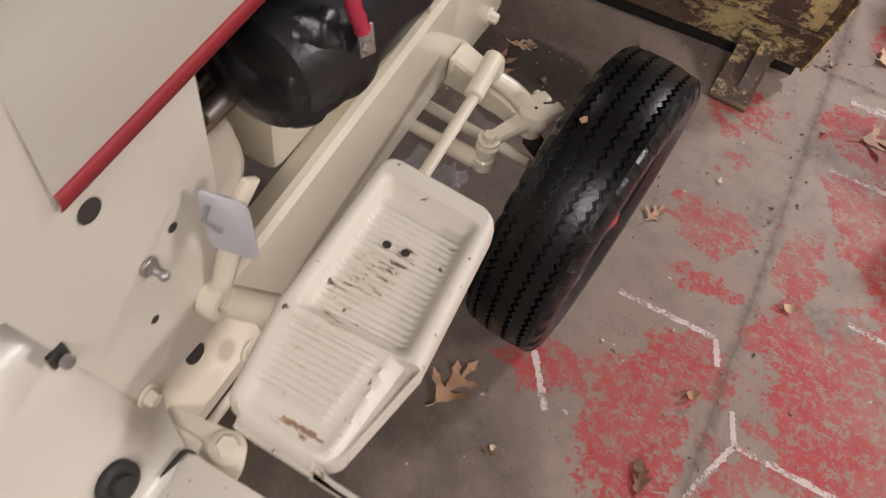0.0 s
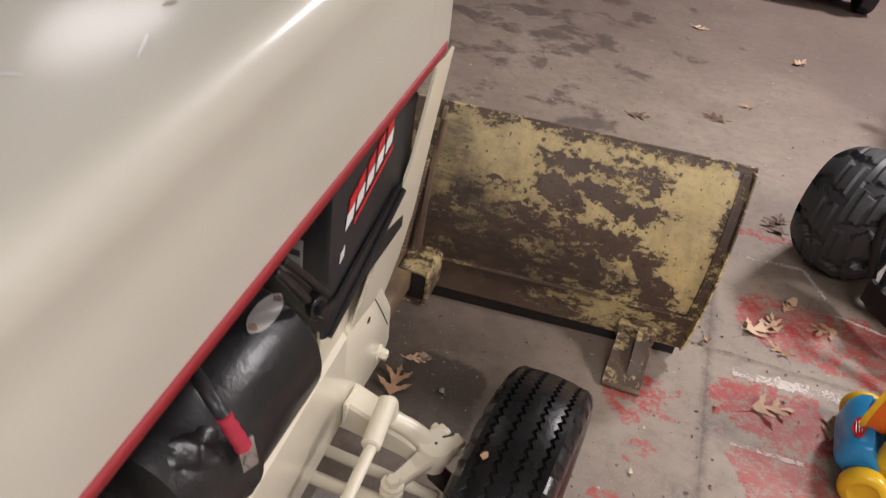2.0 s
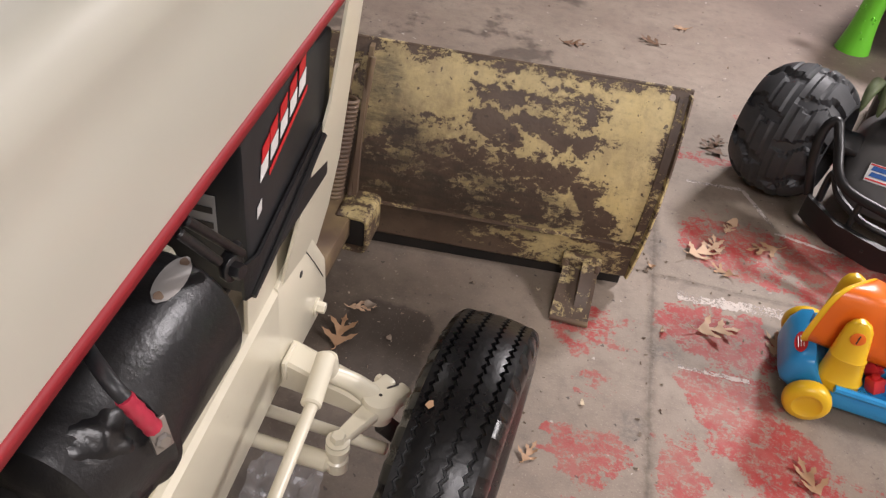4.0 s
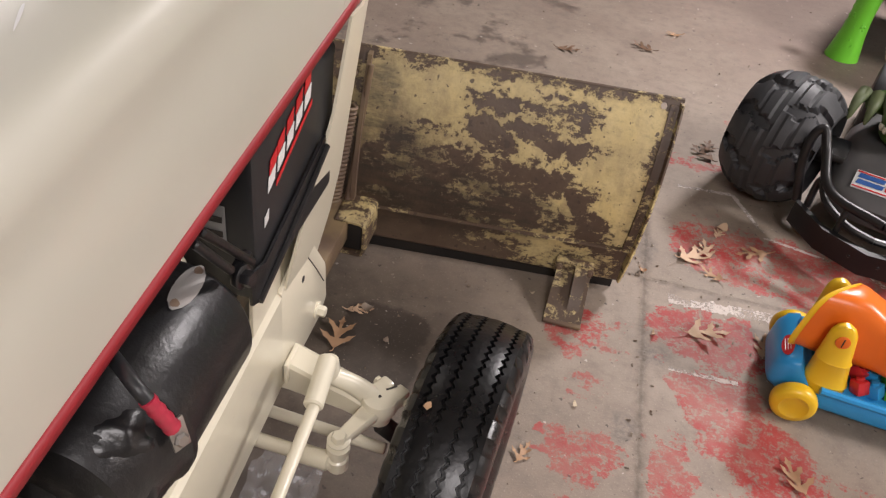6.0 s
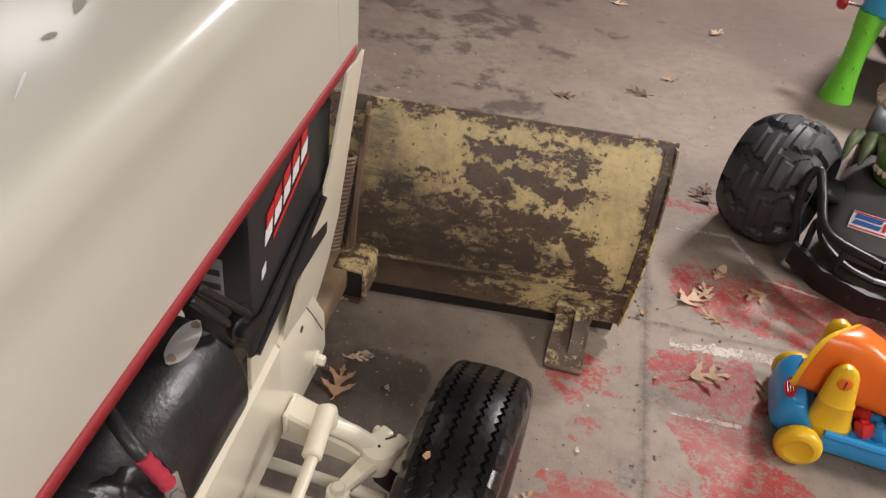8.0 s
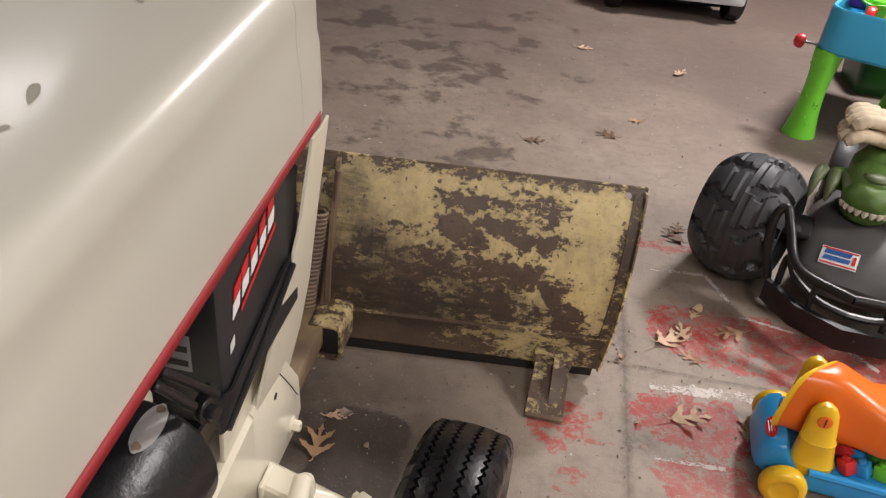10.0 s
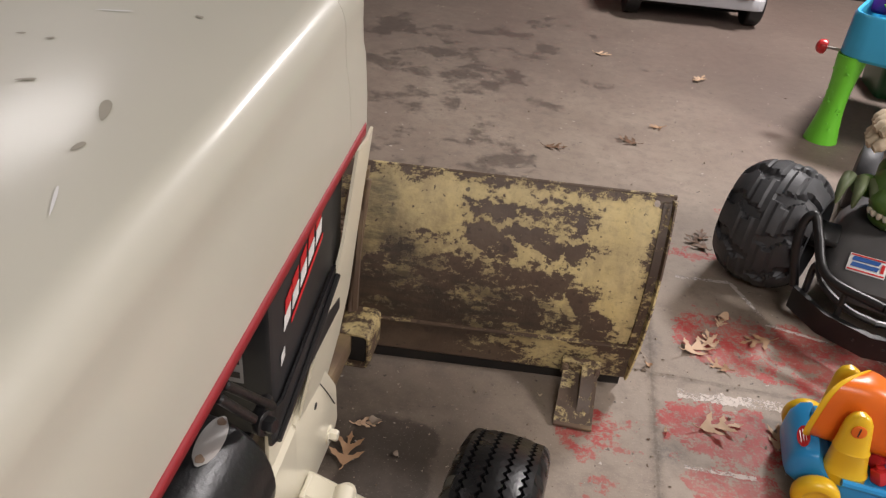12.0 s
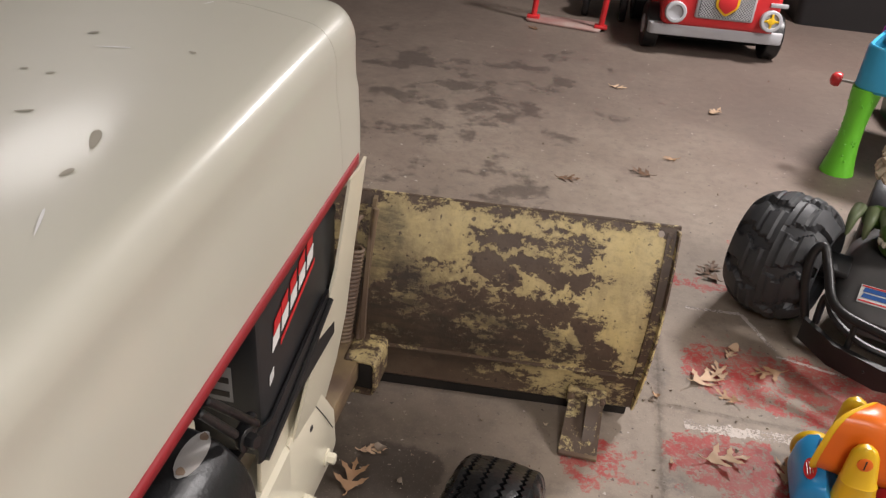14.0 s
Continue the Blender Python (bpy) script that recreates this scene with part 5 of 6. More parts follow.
part("chassis", box((0, -0.08, 0.10), (0.16, 0.68, 0.05), 0.012), TOYBLACK, truck)
for s in (-1, 1):
    part("fender", box((s * 0.150, -0.345, 0.185), (0.06, 0.10, 0.018), 0.006), MATTE, truck)
    part("axle", rod((0, -0.326, 0.152), (s * 0.25, -0.326, 0.152), 0.02), MATTE, truck)
bump = bmesh.new()
add(bump, rings([[(x, y, 0.045), (x, y - 0.012, 0.045), (x, y - 0.022, 0.105), (x, y - 0.010, 0.108)] for x, y in ((-0.175, -0.475), (-0.10, -0.545), (0.0, -0.575), (0.10, -0.545), (0.175, -0.475))]))
bumper = part("bumper", bump, TOYBLACK, truck)
for s in (-1, 1):
    part("guard_loop", pipe([(s * 0.175, -0.48, 0.10), (s * 0.200, -0.475, 0.19), (s * 0.203, -0.46, 0.250), (s * 0.186, -0.455, 0.270), (s * 0.165, -0.475, 0.235), (s * 0.12, -0.53, 0.175), (0, -0.565, 0.165)], 0.0105, 10), TOYBLACK, bumper)
    part("guard_bar", pipe([(s * 0.15, -0.49, 0.10), (s * 0.148, -0.485, 0.17), (s * 0.12, -0.51, 0.14), (s * 0.06, -0.55, 0.125), (0, -0.56, 0.12)], 0.008, 8), TOYBLACK, bumper)
    part("guard_bar", rod((s * 0.075, -0.55, 0.10), (s * 0.075, -0.535, 0.17), 0.007), TOYBLACK, bumper)
    for x in (0.03, 0.085, 0.14):
        part("rivet", ball((s * x, -0.598 + x * 0.58, 0.078), 0.005, 8), TOYBLACK, bumper)
def on_hood(x, y, lift=0.0):
    """A point of the toy truck's hood skin over (x, y)."""
    t = (y + 0.44) / 0.07
    w, z0, z1 = 0.125 + 0.015 * t, 0.085 + 0.005 * t, 0.155 + 0.04 * t
    c = min(1.0, abs(x) / w) ** (1 / 0.6)
    return (x, y, (z0 + z1) / 2 + (z1 - z0) / 2 * math.sqrt(1 - c * c) ** 0.6 + lift)
badge = part("sticker", slab([on_hood(*p, 0.0035) for p in ((-0.088, -0.4360), (-0.008, -0.4360), (-0.008, -0.3940), (-0.088, -0.3940))], 0.002, 0.0005), WHITE, cab, "white sticker with blue and red print")
for y in (-0.4260, -0.4120):
    part("print", slab([on_hood(x, yy, 0.0052) for x, yy in ((-0.082, y), (-0.026, y), (-0.023, y + 0.010), (-0.079, y + 0.010))], 0.0006), INKBLUE, badge)
for x0, x1, y0, y1 in ((-0.086, -0.010, -0.4000, -0.3970), (-0.086, -0.010, -0.4345, -0.4315), (-0.020, -0.013, -0.4260, -0.4060)):
    part("print", slab([on_hood(x0, y0, 0.0052), on_hood(x1, y0, 0.0052), on_hood(x1, y1, 0.0052), on_hood(x0, y1, 0.0052)], 0.0006), INKRED, badge)
HX, HY = -0.030, -0.22
head = bmesh.new()
for c, r, q in (((HX, HY, 0.285), 0.072, (1.0, 1.1, 0.75)), ((HX, HY - 0.055, 0.27), 0.058, (1.05, 1.0, 0.72)), ((HX, HY + 0.06, 0.30), 0.066, (1.0, 1.1, 0.85))):
    add(head, ball(c, r, 28, q))
for v in head.verts:
    v.co += (v.co - Vector((HX, HY, 0.28))).normalized() * (0.004 * noise.noise(v.co * 45) + 0.003 * noise.noise(v.co * 90))
skull = part("dinosaur_head", head, SKIN, truck, "green scaly dinosaur head", 80)
part("jaw", ball((HX, HY - 0.05, 0.236), 0.055, 22, (1.0, 0.95, 0.55)), SKIN, skull)
part("mouth", ball((HX, HY - 0.052, 0.252), 0.055, 22, (1.02, 0.97, 0.18)), DARK, skull)
for k in range(9):
    a = radians(205 + 130 * k / 8)
    p = Vector((HX + 0.057 * math.cos(a), HY - 0.054 + 0.053 * math.sin(a), 0.258))
    part("tooth", turned(p, (0, -0.2, -1), [(0, 0.0085), (0.008, 0.0075), (0.015, 0.003)], 8), TEETH, skull)
part("brow", ball((HX, HY - 0.045, 0.318), 0.032, 16, (1.0, 0.8, 0.35)), CLAW, skull)
for s in (-1, 1):
    paw = part("claw_arm", pipe([(s * 0.05, HY + 0.03, 0.255), (s * 0.10, HY, 0.275), (s * 0.125, HY - 0.02, 0.275)], lambda t: 0.022 + 0.006 * math.sin(t * 3), 12), SKIN, truck)
    for k in range(3):
        part("talon", pipe([(s * 0.118 + (k - 1) * 0.028, HY - 0.015, 0.290), (s * 0.118 + (k - 1) * 0.036, HY - 0.055, 0.280), (s * 0.118 + (k - 1) * 0.038, HY - 0.075, 0.240)], lambda t: 0.0155 * (1 - t) ** 0.6 + 0.002, 12), CLAW, paw)
at(truck, 0.643, 0.675, 0, -20)

# work gloves lying on the head
gl = thing("work_gloves", (0.60, 0.53, 0.345), "pair of cream cloth work gloves, stacked and curled", "gloves")
for dz, dx, dy in ((0.018, -0.088, 0.015), (0.052, -0.080, 0.025)):
    palm = ball((0.635 + dx, 0.535 + dy, 0.362 + dz), 0.06, 22, (1.25, 0.95, 0.36))
    for v in palm.verts:
        v.co.z += 0.006 * noise.noise(v.co * 30)
    g = part("glove", palm, CLOTH, gl, "", 80)
    for k in range(4):
        part("finger", pipe([(0.61 + dx, 0.500 + dy + k * 0.026, 0.364 + dz), (0.565 + dx, 0.488 + dy + k * 0.027, 0.370 + dz), (0.528 + dx + 0.007 * abs(k - 1), 0.482 + dy + k * 0.026, 0.352 + dz)], lambda t: 0.0155 - 0.005 * max(0, t - 0.75) / 0.25 + 0.0012 * math.sin(t * 25), 14), CLOTH, g)

# push-along toy with a block bin, built along +x from its front
toy = thing("push_toy", (0, 0, 0), "blue, yellow and orange plastic push toy with blocks", "toy")
sec = []
for x, w, z0, z1 in ((0.0, 0.050, 0.035, 0.070), (0.006, 0.062, 0.026, 0.092), (0.020, 0.072, 0.022, 0.108), (0.038, 0.076, 0.022, 0.112), (0.050, 0.080, 0.022, 0.090), (0.070, 0.088, 0.022, 0.074), (0.36, 0.092, 0.022, 0.074), (0.40, 0.08, 0.03, 0.07)):
    sec.append([(x, w * math.copysign(abs(math.cos(a)) ** 0.4, math.cos(a)), (z0 + z1) / 2 + (z1 - z0) / 2 * math.copysign(abs(math.sin(a)) ** 0.4, math.sin(a))) for a in (k * 2 * math.pi / 28 for k in range(28))])
tub = part("body", rings(sec), BLUE, toy, "blue plastic body")
part("rim", pipe([(0.08, -0.092, 0.077), (0.22, -0.093, 0.077), (0.36, -0.093, 0.077), (0.395, -0.075, 0.077), (0.400, 0.0, 0.077), (0.395, 0.075, 0.077), (0.36, 0.093, 0.077), (0.08, 0.092, 0.077)], 0.007, 8), BLUE, tub)
part("nose_fin", box((0.038, 0.015, 0.114), (0.014, 0.05, 0.022), 0.006), BLUE, tub)
badge_loop = [(0.0150 + 0.0085 * math.cos(a), -0.030 + 0.026 * math.sin(a), 0.1045 + 0.0085 * math.cos(a)) for a in (k * 2 * math.pi / 22 for k in range(22))]
red_badge = part("sticker", slab(badge_loop, 0.0015), TOYRED, tub, "small red oval sticker")
for k in (-1, 0, 1):
    part("print", box((0.0143 + 0.0035 * k, -0.030, 0.1056 + 0.0035 * k), (0.0010, 0.030, 0.0010)), WHITE, red_badge)
for x, y in ((0.048, -0.100), (0.048, 0.100), (0.33, -0.100), (0.33, 0.100)):
    # soft pillow-shaped wheels with a dished face
    r = 0.040
    wheel = turned((-0.017, 0, 0), (1, 0, 0), [(0.004, r * 0.3), (0.001, r * 0.62), (0.002, r * 0.82), (0.007, r * 0.96), (0.013, r), (0.021, r), (0.027, r * 0.96), (0.032, r * 0.82), (0.033, r * 0.62), (0.029, r * 0.5), (0.027, r * 0.3), (0.0265, 0.002)], 36)
    wheel.transform(Euler((0, 0, radians(90 if y > 0 else -90))).to_matrix().to_4x4())
    part("wheel", placed(wheel, x, y, 0.040), YELLOW, toy, "yellow plastic wheel")
for s in (-1, 1):
    tower = []
    for z, x, hx, hy in ((0.060, 0.088, 0.037, 0.025), (0.078, 0.087, 0.037, 0.025), (0.083, 0.087, 0.038, 0.026), (0.086, 0.086, 0.036, 0.024), (0.128, 0.081, 0.030, 0.020), (0.131, 0.081, 0.031, 0.021), (0.134, 0.080, 0.029, 0.019),
                         (0.170, 0.076, 0.025, 0.015), (0.190, 0.074, 0.022, 0.013), (0.202, 0.073, 0.016, 0.011), (0.208, 0.073, 0.007, 0.007)):
        tower.append([(x + hx * math.copysign(abs(math.cos(a)) ** 0.8, math.cos(a)), s * 0.062 + hy * math.sin(a), z) for a in (k * 2 * math.pi / 28 for k in range(28))])
    post = part("tower", rings(tower), YELLOW, toy, "yellow plastic tower")
    pin = turned((0.0745, s * 0.0755, 0.180), (0, s, 0.12), [(0, 0.012), (0.002, 0.012), (0.003, 0.010)], 24)
    knob = part("rivet", pin, ORANGE, post, "orange pin")
    part("slot", box((0.0745, s * 0.0790, 0.1803), (0.0022, 0.001, 0.018), 0), DARK, knob)
def tilted(xb, zb, xt, zt, w, skew=0.0, power=0.55):
    """A rounded loop in a plane that leans from its foot (xb, zb) to its top (xt, zt)."""
    ring = []
    for k in range(32):
        a = k * 2 * math.pi / 32
        c, q = math.copysign(abs(math.cos(a)) ** power, math.cos(a)), math.copysign(abs(math.sin(a)) ** power, math.sin(a))
        f = 0.5 + 0.5 * q
        ring.append((xb + (xt - xb) * f + skew * w * c, w * c * (1 - 0.12 * f), zb + (zt - zb) * f))
    return ring
scoop = [tilted(*v) for v in ((0.090, 0.125, 0.088, 0.222, 0.032, 0.6), (0.050, 0.106, 0.065, 0.236, 0.045, 0.82), (0.074, 0.102, 0.080, 0.240, 0.046, 0.35), (0.102, 0.100, 0.102, 0.237, 0.047), (0.132, 0.102, 0.132, 0.222, 0.048), (0.155, 0.105, 0.160, 0.208, 0.054),
                              (0.175, 0.112, 0.20, 0.200, 0.072), (0.21, 0.115, 0.25, 0.19, 0.078), (0.30, 0.112, 0.33, 0.17, 0.078), (0.36, 0.11, 0.375, 0.145, 0.072), (0.385, 0.11, 0.388, 0.120, 0.05))]
part("scoop", rings(scoop), ORANGE, toy, "orange plastic scoop arm")
mouth = [tilted(*v) for v in ((0.060, 0.112, 0.070, 0.226, 0.036, 0.75), (0.049, 0.104, 0.064, 0.238, 0.0462, 0.86), (0.045, 0.102, 0.061, 0.240, 0.0470, 0.9), (0.043, 0.104, 0.059, 0.239, 0.0468, 0.9), (0.043, 0.107, 0.058, 0.236, 0.045, 0.9), (0.048, 0.112, 0.062, 0.231, 0.041, 0.85), (0.078, 0.125, 0.080, 0.220, 0.033, 0.6))]
part("scoop_lip", rings(mouth), YELLOW, toy, "yellow scoop lip")
at(toy, 0.222, -0.192, 0, -6)
rnd = random.Random(4)
for k in range(9):
    mat, word = ((TOYRED, "red"), (BLUE, "blue"), (GREEN, "green"), (YELLOW, "yellow"))[k % 4]
    x, y = 0.36 + 0.028 * (k % 4) + rnd.uniform(-0.004, 0.004), -0.27 + 0.036 * (k // 4)
    bm = box((0, 0, 0), (0.024, 0.024, 0.026), 0.003)
    add(bm, turned((0, 0, 0.013), (0, 0, 1), [(0, 0.007), (0.005, 0.007), (0.006, 0.005)], 12))
    bm.transform(Euler((rnd.uniform(-0.5, 0.5), rnd.uniform(-0.5, 0.5), rnd.uniform(0, 3))).to_matrix().to_4x4())
    single("toy_block", placed(bm, x, y, 0.088), mat, (x, y, 0.075), f"{word} plastic toy block in the push toy's bin", "toy block", "loose toy blocks")

# water table
table = thing("water_table", (0.95, 1.75, 0), "blue plastic water table on flared lime green legs", "play table")
for x, y, tx, ty in ((0.660, 1.47, 0.665, 1.475), (1.26, 1.47, 1.255, 1.475), (0.90, 2.04, 0.90, 2.035), (1.26, 2.04, 1.255, 2.035)):
    leg = []
    for k in range(13):
        t = k / 12
        r = 0.058 - 0.016 * math.sin(math.pi * min(1, t * 1.05)) - 0.009 * t
        cx, cy = x + (tx - x) * t, y + (ty - y) * t
        leg.append([(cx + r * math.cos(a), cy + r * math.sin(a), 0.312 * t) for a in (i * 2 * math.pi / 22 for i in range(22))])
    lg = part("leg", rings(leg), GREEN, table, "lime green flared leg with raised dots")
    rd = random.Random(2)
    for k in range(26):
        t, a = rd.uniform(0.12, 0.9), rd.uniform(2.6, 5.6)
        r = 0.058 - 0.016 * math.sin(math.pi * min(1, t * 1.05)) - 0.009 * t
        part("dot", ball((x + (tx - x) * t + r * math.cos(a), y + (ty - y) * t + r * math.sin(a), 0.312 * t), rd.uniform(0.0025, 0.0042), 8), GREEN, lg)
def ring_of(x0, x1, y0, y1, z, r):
    return [(p.x, p.y, z) for p in rounded([(x0, y0), (x1, y0), (x1, y1), (x0, y1)], r)]
basin = rings([ring_of(0.625, 1.295, 1.435, 2.075, 0.305, 0.075), ring_of(0.617, 1.303, 1.427, 2.083, 0.315, 0.08), ring_of(0.618, 1.302, 1.428, 2.082, 0.445, 0.08), ring_of(0.624, 1.296, 1.434, 2.076, 0.455, 0.075), ring_of(0.634, 1.286, 1.444, 2.066, 0.453, 0.07), ring_of(0.645, 1.275, 1.455, 2.055, 0.33, 0.06)])
part("basin", basin, SKY, table, "light blue plastic basin")
part("insert", rings([ring_of(0.72, 1.25, 1.58, 2.04, 0.35, 0.06), ring_of(0.70, 1.26, 1.56, 2.05, 0.475, 0.06), ring_of(0.71, 1.25, 1.57, 2.04, 0.485, 0.06)]), GREEN, table, "lime green tray")
crank = part("crank", turned((0.560, 1.50, 0.309), (-1, -0.1, 0.1), [(-0.015, 0.010), (-0.012, 0.022), (0.0, 0.026), (0.014, 0.022), (0.022, 0.010)], 20), TOYRED, table, "red crank knob")
part("crank_shaft", rod((0.565, 1.50, 0.309), (0.64, 1.50, 0.312), 0.005), STEEL, crank)
for k, (x, y, mat) in enumerate(((0.74, 1.50, TOYRED), (0.80, 1.49, YELLOW))):
    part("paddle", placed(plain_wheel(0.04, 0.03), x, y, 0.43), mat, table)

leafy = []
for r, z in ((0.010, 0.452), (0.052, 0.456), (0.060, 0.466), (0.056, 0.468), (0.048, 0.461)):
    leafy.append([(0.745 + r * (1 + 0.10 * math.cos(5 * a)) * math.cos(a), 1.605 + r * (1 + 0.10 * math.cos(5 * a)) * math.sin(a), z + (0.004 if r > 0.05 else 0) * math.cos(5 * a)) for a in (i * 2 * math.pi / 40 for i in range(40))])
part("scalloped_tray", rings(leafy), GREEN, table, "scalloped lime green tray")
part("spout", turned((0.665, 1.79, 0.40), (0.05, 0, 1), [(0, 0.045), (0.012, 0.060), (0.05, 0.058), (0.09, 0.042), (0.14, 0.038), (0.19, 0.055), (0.23, 0.050), (0.245, 0.02)], 24), PURPLE, table, "purple plastic spout with a rounded top")
corner, turn = Vector((0.66, 1.47, 0)), radians(-25)
table.location = corner + Matrix.Rotation(turn, 3, "Z") @ (table.location - corner)
table.rotation_euler = (0, 0, turn)

# ride-on fire engine, front toward -y
fire = thing("ride_on_fire_engine", (0.32, 3.2, 0), "red ride-on toy fire engine with a silver bumper", "toy car")
for x, y in ((-0.005, 2.985), (0.645, 2.985), (-0.005, 3.62), (0.645, 3.62)):
    w = part("wheel", placed(plain_wheel(0.12, 0.085, 0.5), x, y, 0.12), TOYBLACK, fire, "black plastic wheel")
    part("hub", placed(turned((-0.046, 0, 0), (1, 0, 0), [(0, 0.02), (0.004, 0.05), (0.088, 0.05), (0.092, 0.02)], 22), x, y, 0.12), SILVER, w)
coach = bmesh.new()
add(coach, box((0.32, 3.25, 0.31), (0.60, 0.86, 0.30), 0.035, seg=4))
add(coach, box((0.32, 3.45, 0.55), (0.56, 0.45, 0.26), 0.04, seg=4))
coach_part = part("body", coach, TOYRED, fire)
part("bumper", slab([(p.x, p.y, 0.165) for p in rounded([(-0.03, 2.83), (0.67, 2.84), (0.69, 2.95), (-0.05, 2.95)], 0.03)], 0.06, 0.008), SILVER, fire, "silver plastic bumper")
# added dark block that deepens the shade beneath the engine
part("underside_shade", box((0.32, 3.36, 0.10), (0.58, 0.66, 0.12), 0.02), MATTE, fire)
part("apron", box((0.32, 2.89, 0.20), (0.58, 0.09, 0.07), 0.02), SILVER, fire)
part("grille_frame", box((0.335, 2.815, 0.29), (0.30, 0.03, 0.15), 0.012), SILVER, fire)
mesh_b = bmesh.new()
for k in range(-26, 27):
    for s in (-1, 1):
        x0, x1 = 0.335 + k * 0.015 - s * 0.065, 0.335 + k * 0.015 + s * 0.065
        z0, z1 = 0.225, 0.355
        lo, hi = 0.202, 0.468
        for edge in (lo, hi):
            if (x0 - edge) * (x1 - edge) < 0:
                cut_z = z0 + (z1 - z0) * (edge - x0) / (x1 - x0)
                if (x0 < lo) or (x0 > hi):
                    x0, z0 = edge, cut_z
                else:
                    x1, z1 = edge, cut_z
        if lo - 1e-6 <= min(x0, x1) and max(x0, x1) <= hi + 1e-6:
            add(mesh_b, rod((x0, 2.798, z0), (x1, 2.798, z1), 0.0026, 5))
part("grille_mesh", mesh_b, SILVER, fire)
part("grille_back", box((0.335, 2.799, 0.29), (0.27, 0.004, 0.13)), TOYBLACK, fire)
sh = [(p.x, 2.788, p.y) for p in rounded([(0.335, 0.235), (0.395, 0.285), (0.395, 0.36), (0.275, 0.36), (0.275, 0.285)], 0.02)]
shield = part("shield", slab(sh, 0.008, 0.002), YELLOW, fire, "red and yellow shield")
part("shield_face", slab([(0.335 + (x - 0.335) * 0.78, y - 0.003, 0.30 + (z - 0.30) * 0.78) for x, y, z in sh], 0.004, 0.001), TOYRED, shield)
lampa = part("headlight", turned((0.085, 2.82, 0.235), (0, -1, 0.1), [(0, 0.055), (0.03, 0.055), (0.034, 0.05), (0.034, 0.038), (0.022, 0.036), (0.020, 0.002)], 28), SILVER, fire, "grey round headlight")
wheelring = turned((0.575, 2.82, 0.235), (0, -1, 0.1), [(0, 0.055), (0.03, 0.055), (0.034, 0.05), (0.034, 0.038), (0.022, 0.036), (0.020, 0.002)], 28)
lampb = part("headlight", wheelring, SILVER, fire, "yellow-faced round headlight")
cross = box((0.575, 2.792, 0.238), (0.075, 0.006, 0.012), 0.002)
add(cross, box((0.575, 2.792, 0.238), (0.012, 0.006, 0.075), 0.002))
add(cross, turned((0.575, 2.796, 0.238), (0, -1, 0.1), [(0, 0.02), (0.006, 0.018), (0.008, 0.01)], 18))
part("cross", cross, YELLOW, lampb)
part("vent", box((0.60, 2.815, 0.315), (0.09, 0.012, 0.022), 0.005), SILVER, fire)

fire.location = (0.285, 3.085, 0)
fire.scale = (0.93, 0.93, 0.93)
fire.rotation_euler = (0, 0, radians(5))

# small red stand left of the fire engine
stand = thing("red_stand", (-0.44, 3.1, 0), "small red frame on a clear scuffed plastic base", "toy stand")
part("base", slab([(p.x, p.y, 0.014) for p in rounded([(-0.66, 3.03), (-0.25, 2.965), (-0.22, 3.15), (-0.64, 3.20)], 0.03)], 0.012, 0.004), coated("scuffed_pink_plastic", (0.36, 0.20, 0.18), (0.45, 0.38, 0.34), 0.3, 0.8, 25, 0.2), stand)
for x, y in ((-0.62, 3.09), (-0.245, 3.04)):
    part("post", pipe([(x, y, 0.012), (x + 0.01, y, 0.2), (x + 0.02, y + 0.02, 0.5)], 0.016, 12), TOYRED, stand)
    part("foot", box((x, y, 0.02), (0.07, 0.06, 0.02), 0.006), TOYRED, stand)
part("top_bar", pipe([(-0.60, 3.11, 0.5), (-0.42, 3.09, 0.53), (-0.225, 3.06, 0.5)], 0.016, 12), TOYRED, stand)
# toy cart behind the stand, dark wheels alone in view
cart = thing("toy_cart", (-0.16, 3.45, 0), "small dark toy cart with spoked wheels", "toy cart")
for x, y in ((-0.135, 3.32), (-0.135, 3.62), (-0.35, 3.62), (-0.35, 3.36)):
    part("wheel", placed(plain_wheel(0.09, 0.04, 0.75), x, y, 0.09), TOYBLACK, cart)
part("bed", box((-0.24, 3.47, 0.16), (0.18, 0.42, 0.06), 0.012), TOYBLACK, cart)
tote = thing("storage_tote", (1.25, 4.0, 0), "large dark green and black plastic storage tote", "storage tote")
part("tub", rings([ring_of(0.90, 1.75, 3.78, 4.3, 0.0, 0.05), ring_of(0.87, 1.78, 3.75, 4.33, 0.30, 0.05)]), TOYBLACK, tote)
part("lid", slab(ring_of(0.85, 1.80, 3.73, 4.35, 0.345, 0.05), 0.045, 0.008), coated("dark_green_plastic", (0.012, 0.045, 0.035), (0.03, 0.05, 0.045), 0.4, 0.4), tote)



# open bin on the floor behind the table's leg
toy_bin = thing("toy_bin", (1.13, 2.13, 0), "dark green plastic toy bin on the floor", "bin")
part("body", rings([ring_of(1.00, 1.26, 2.02, 2.26, 0.0, 0.03), ring_of(0.985, 1.275, 2.005, 2.275, 0.17, 0.035), ring_of(0.975, 1.285, 1.995, 2.285, 0.172, 0.035), ring_of(0.975, 1.285, 1.995, 2.285, 0.185, 0.035), ring_of(0.995, 1.265, 2.015, 2.265, 0.185, 0.03), ring_of(1.01, 1.25, 2.03, 2.25, 0.01, 0.025)]), BINGREEN, toy_bin)

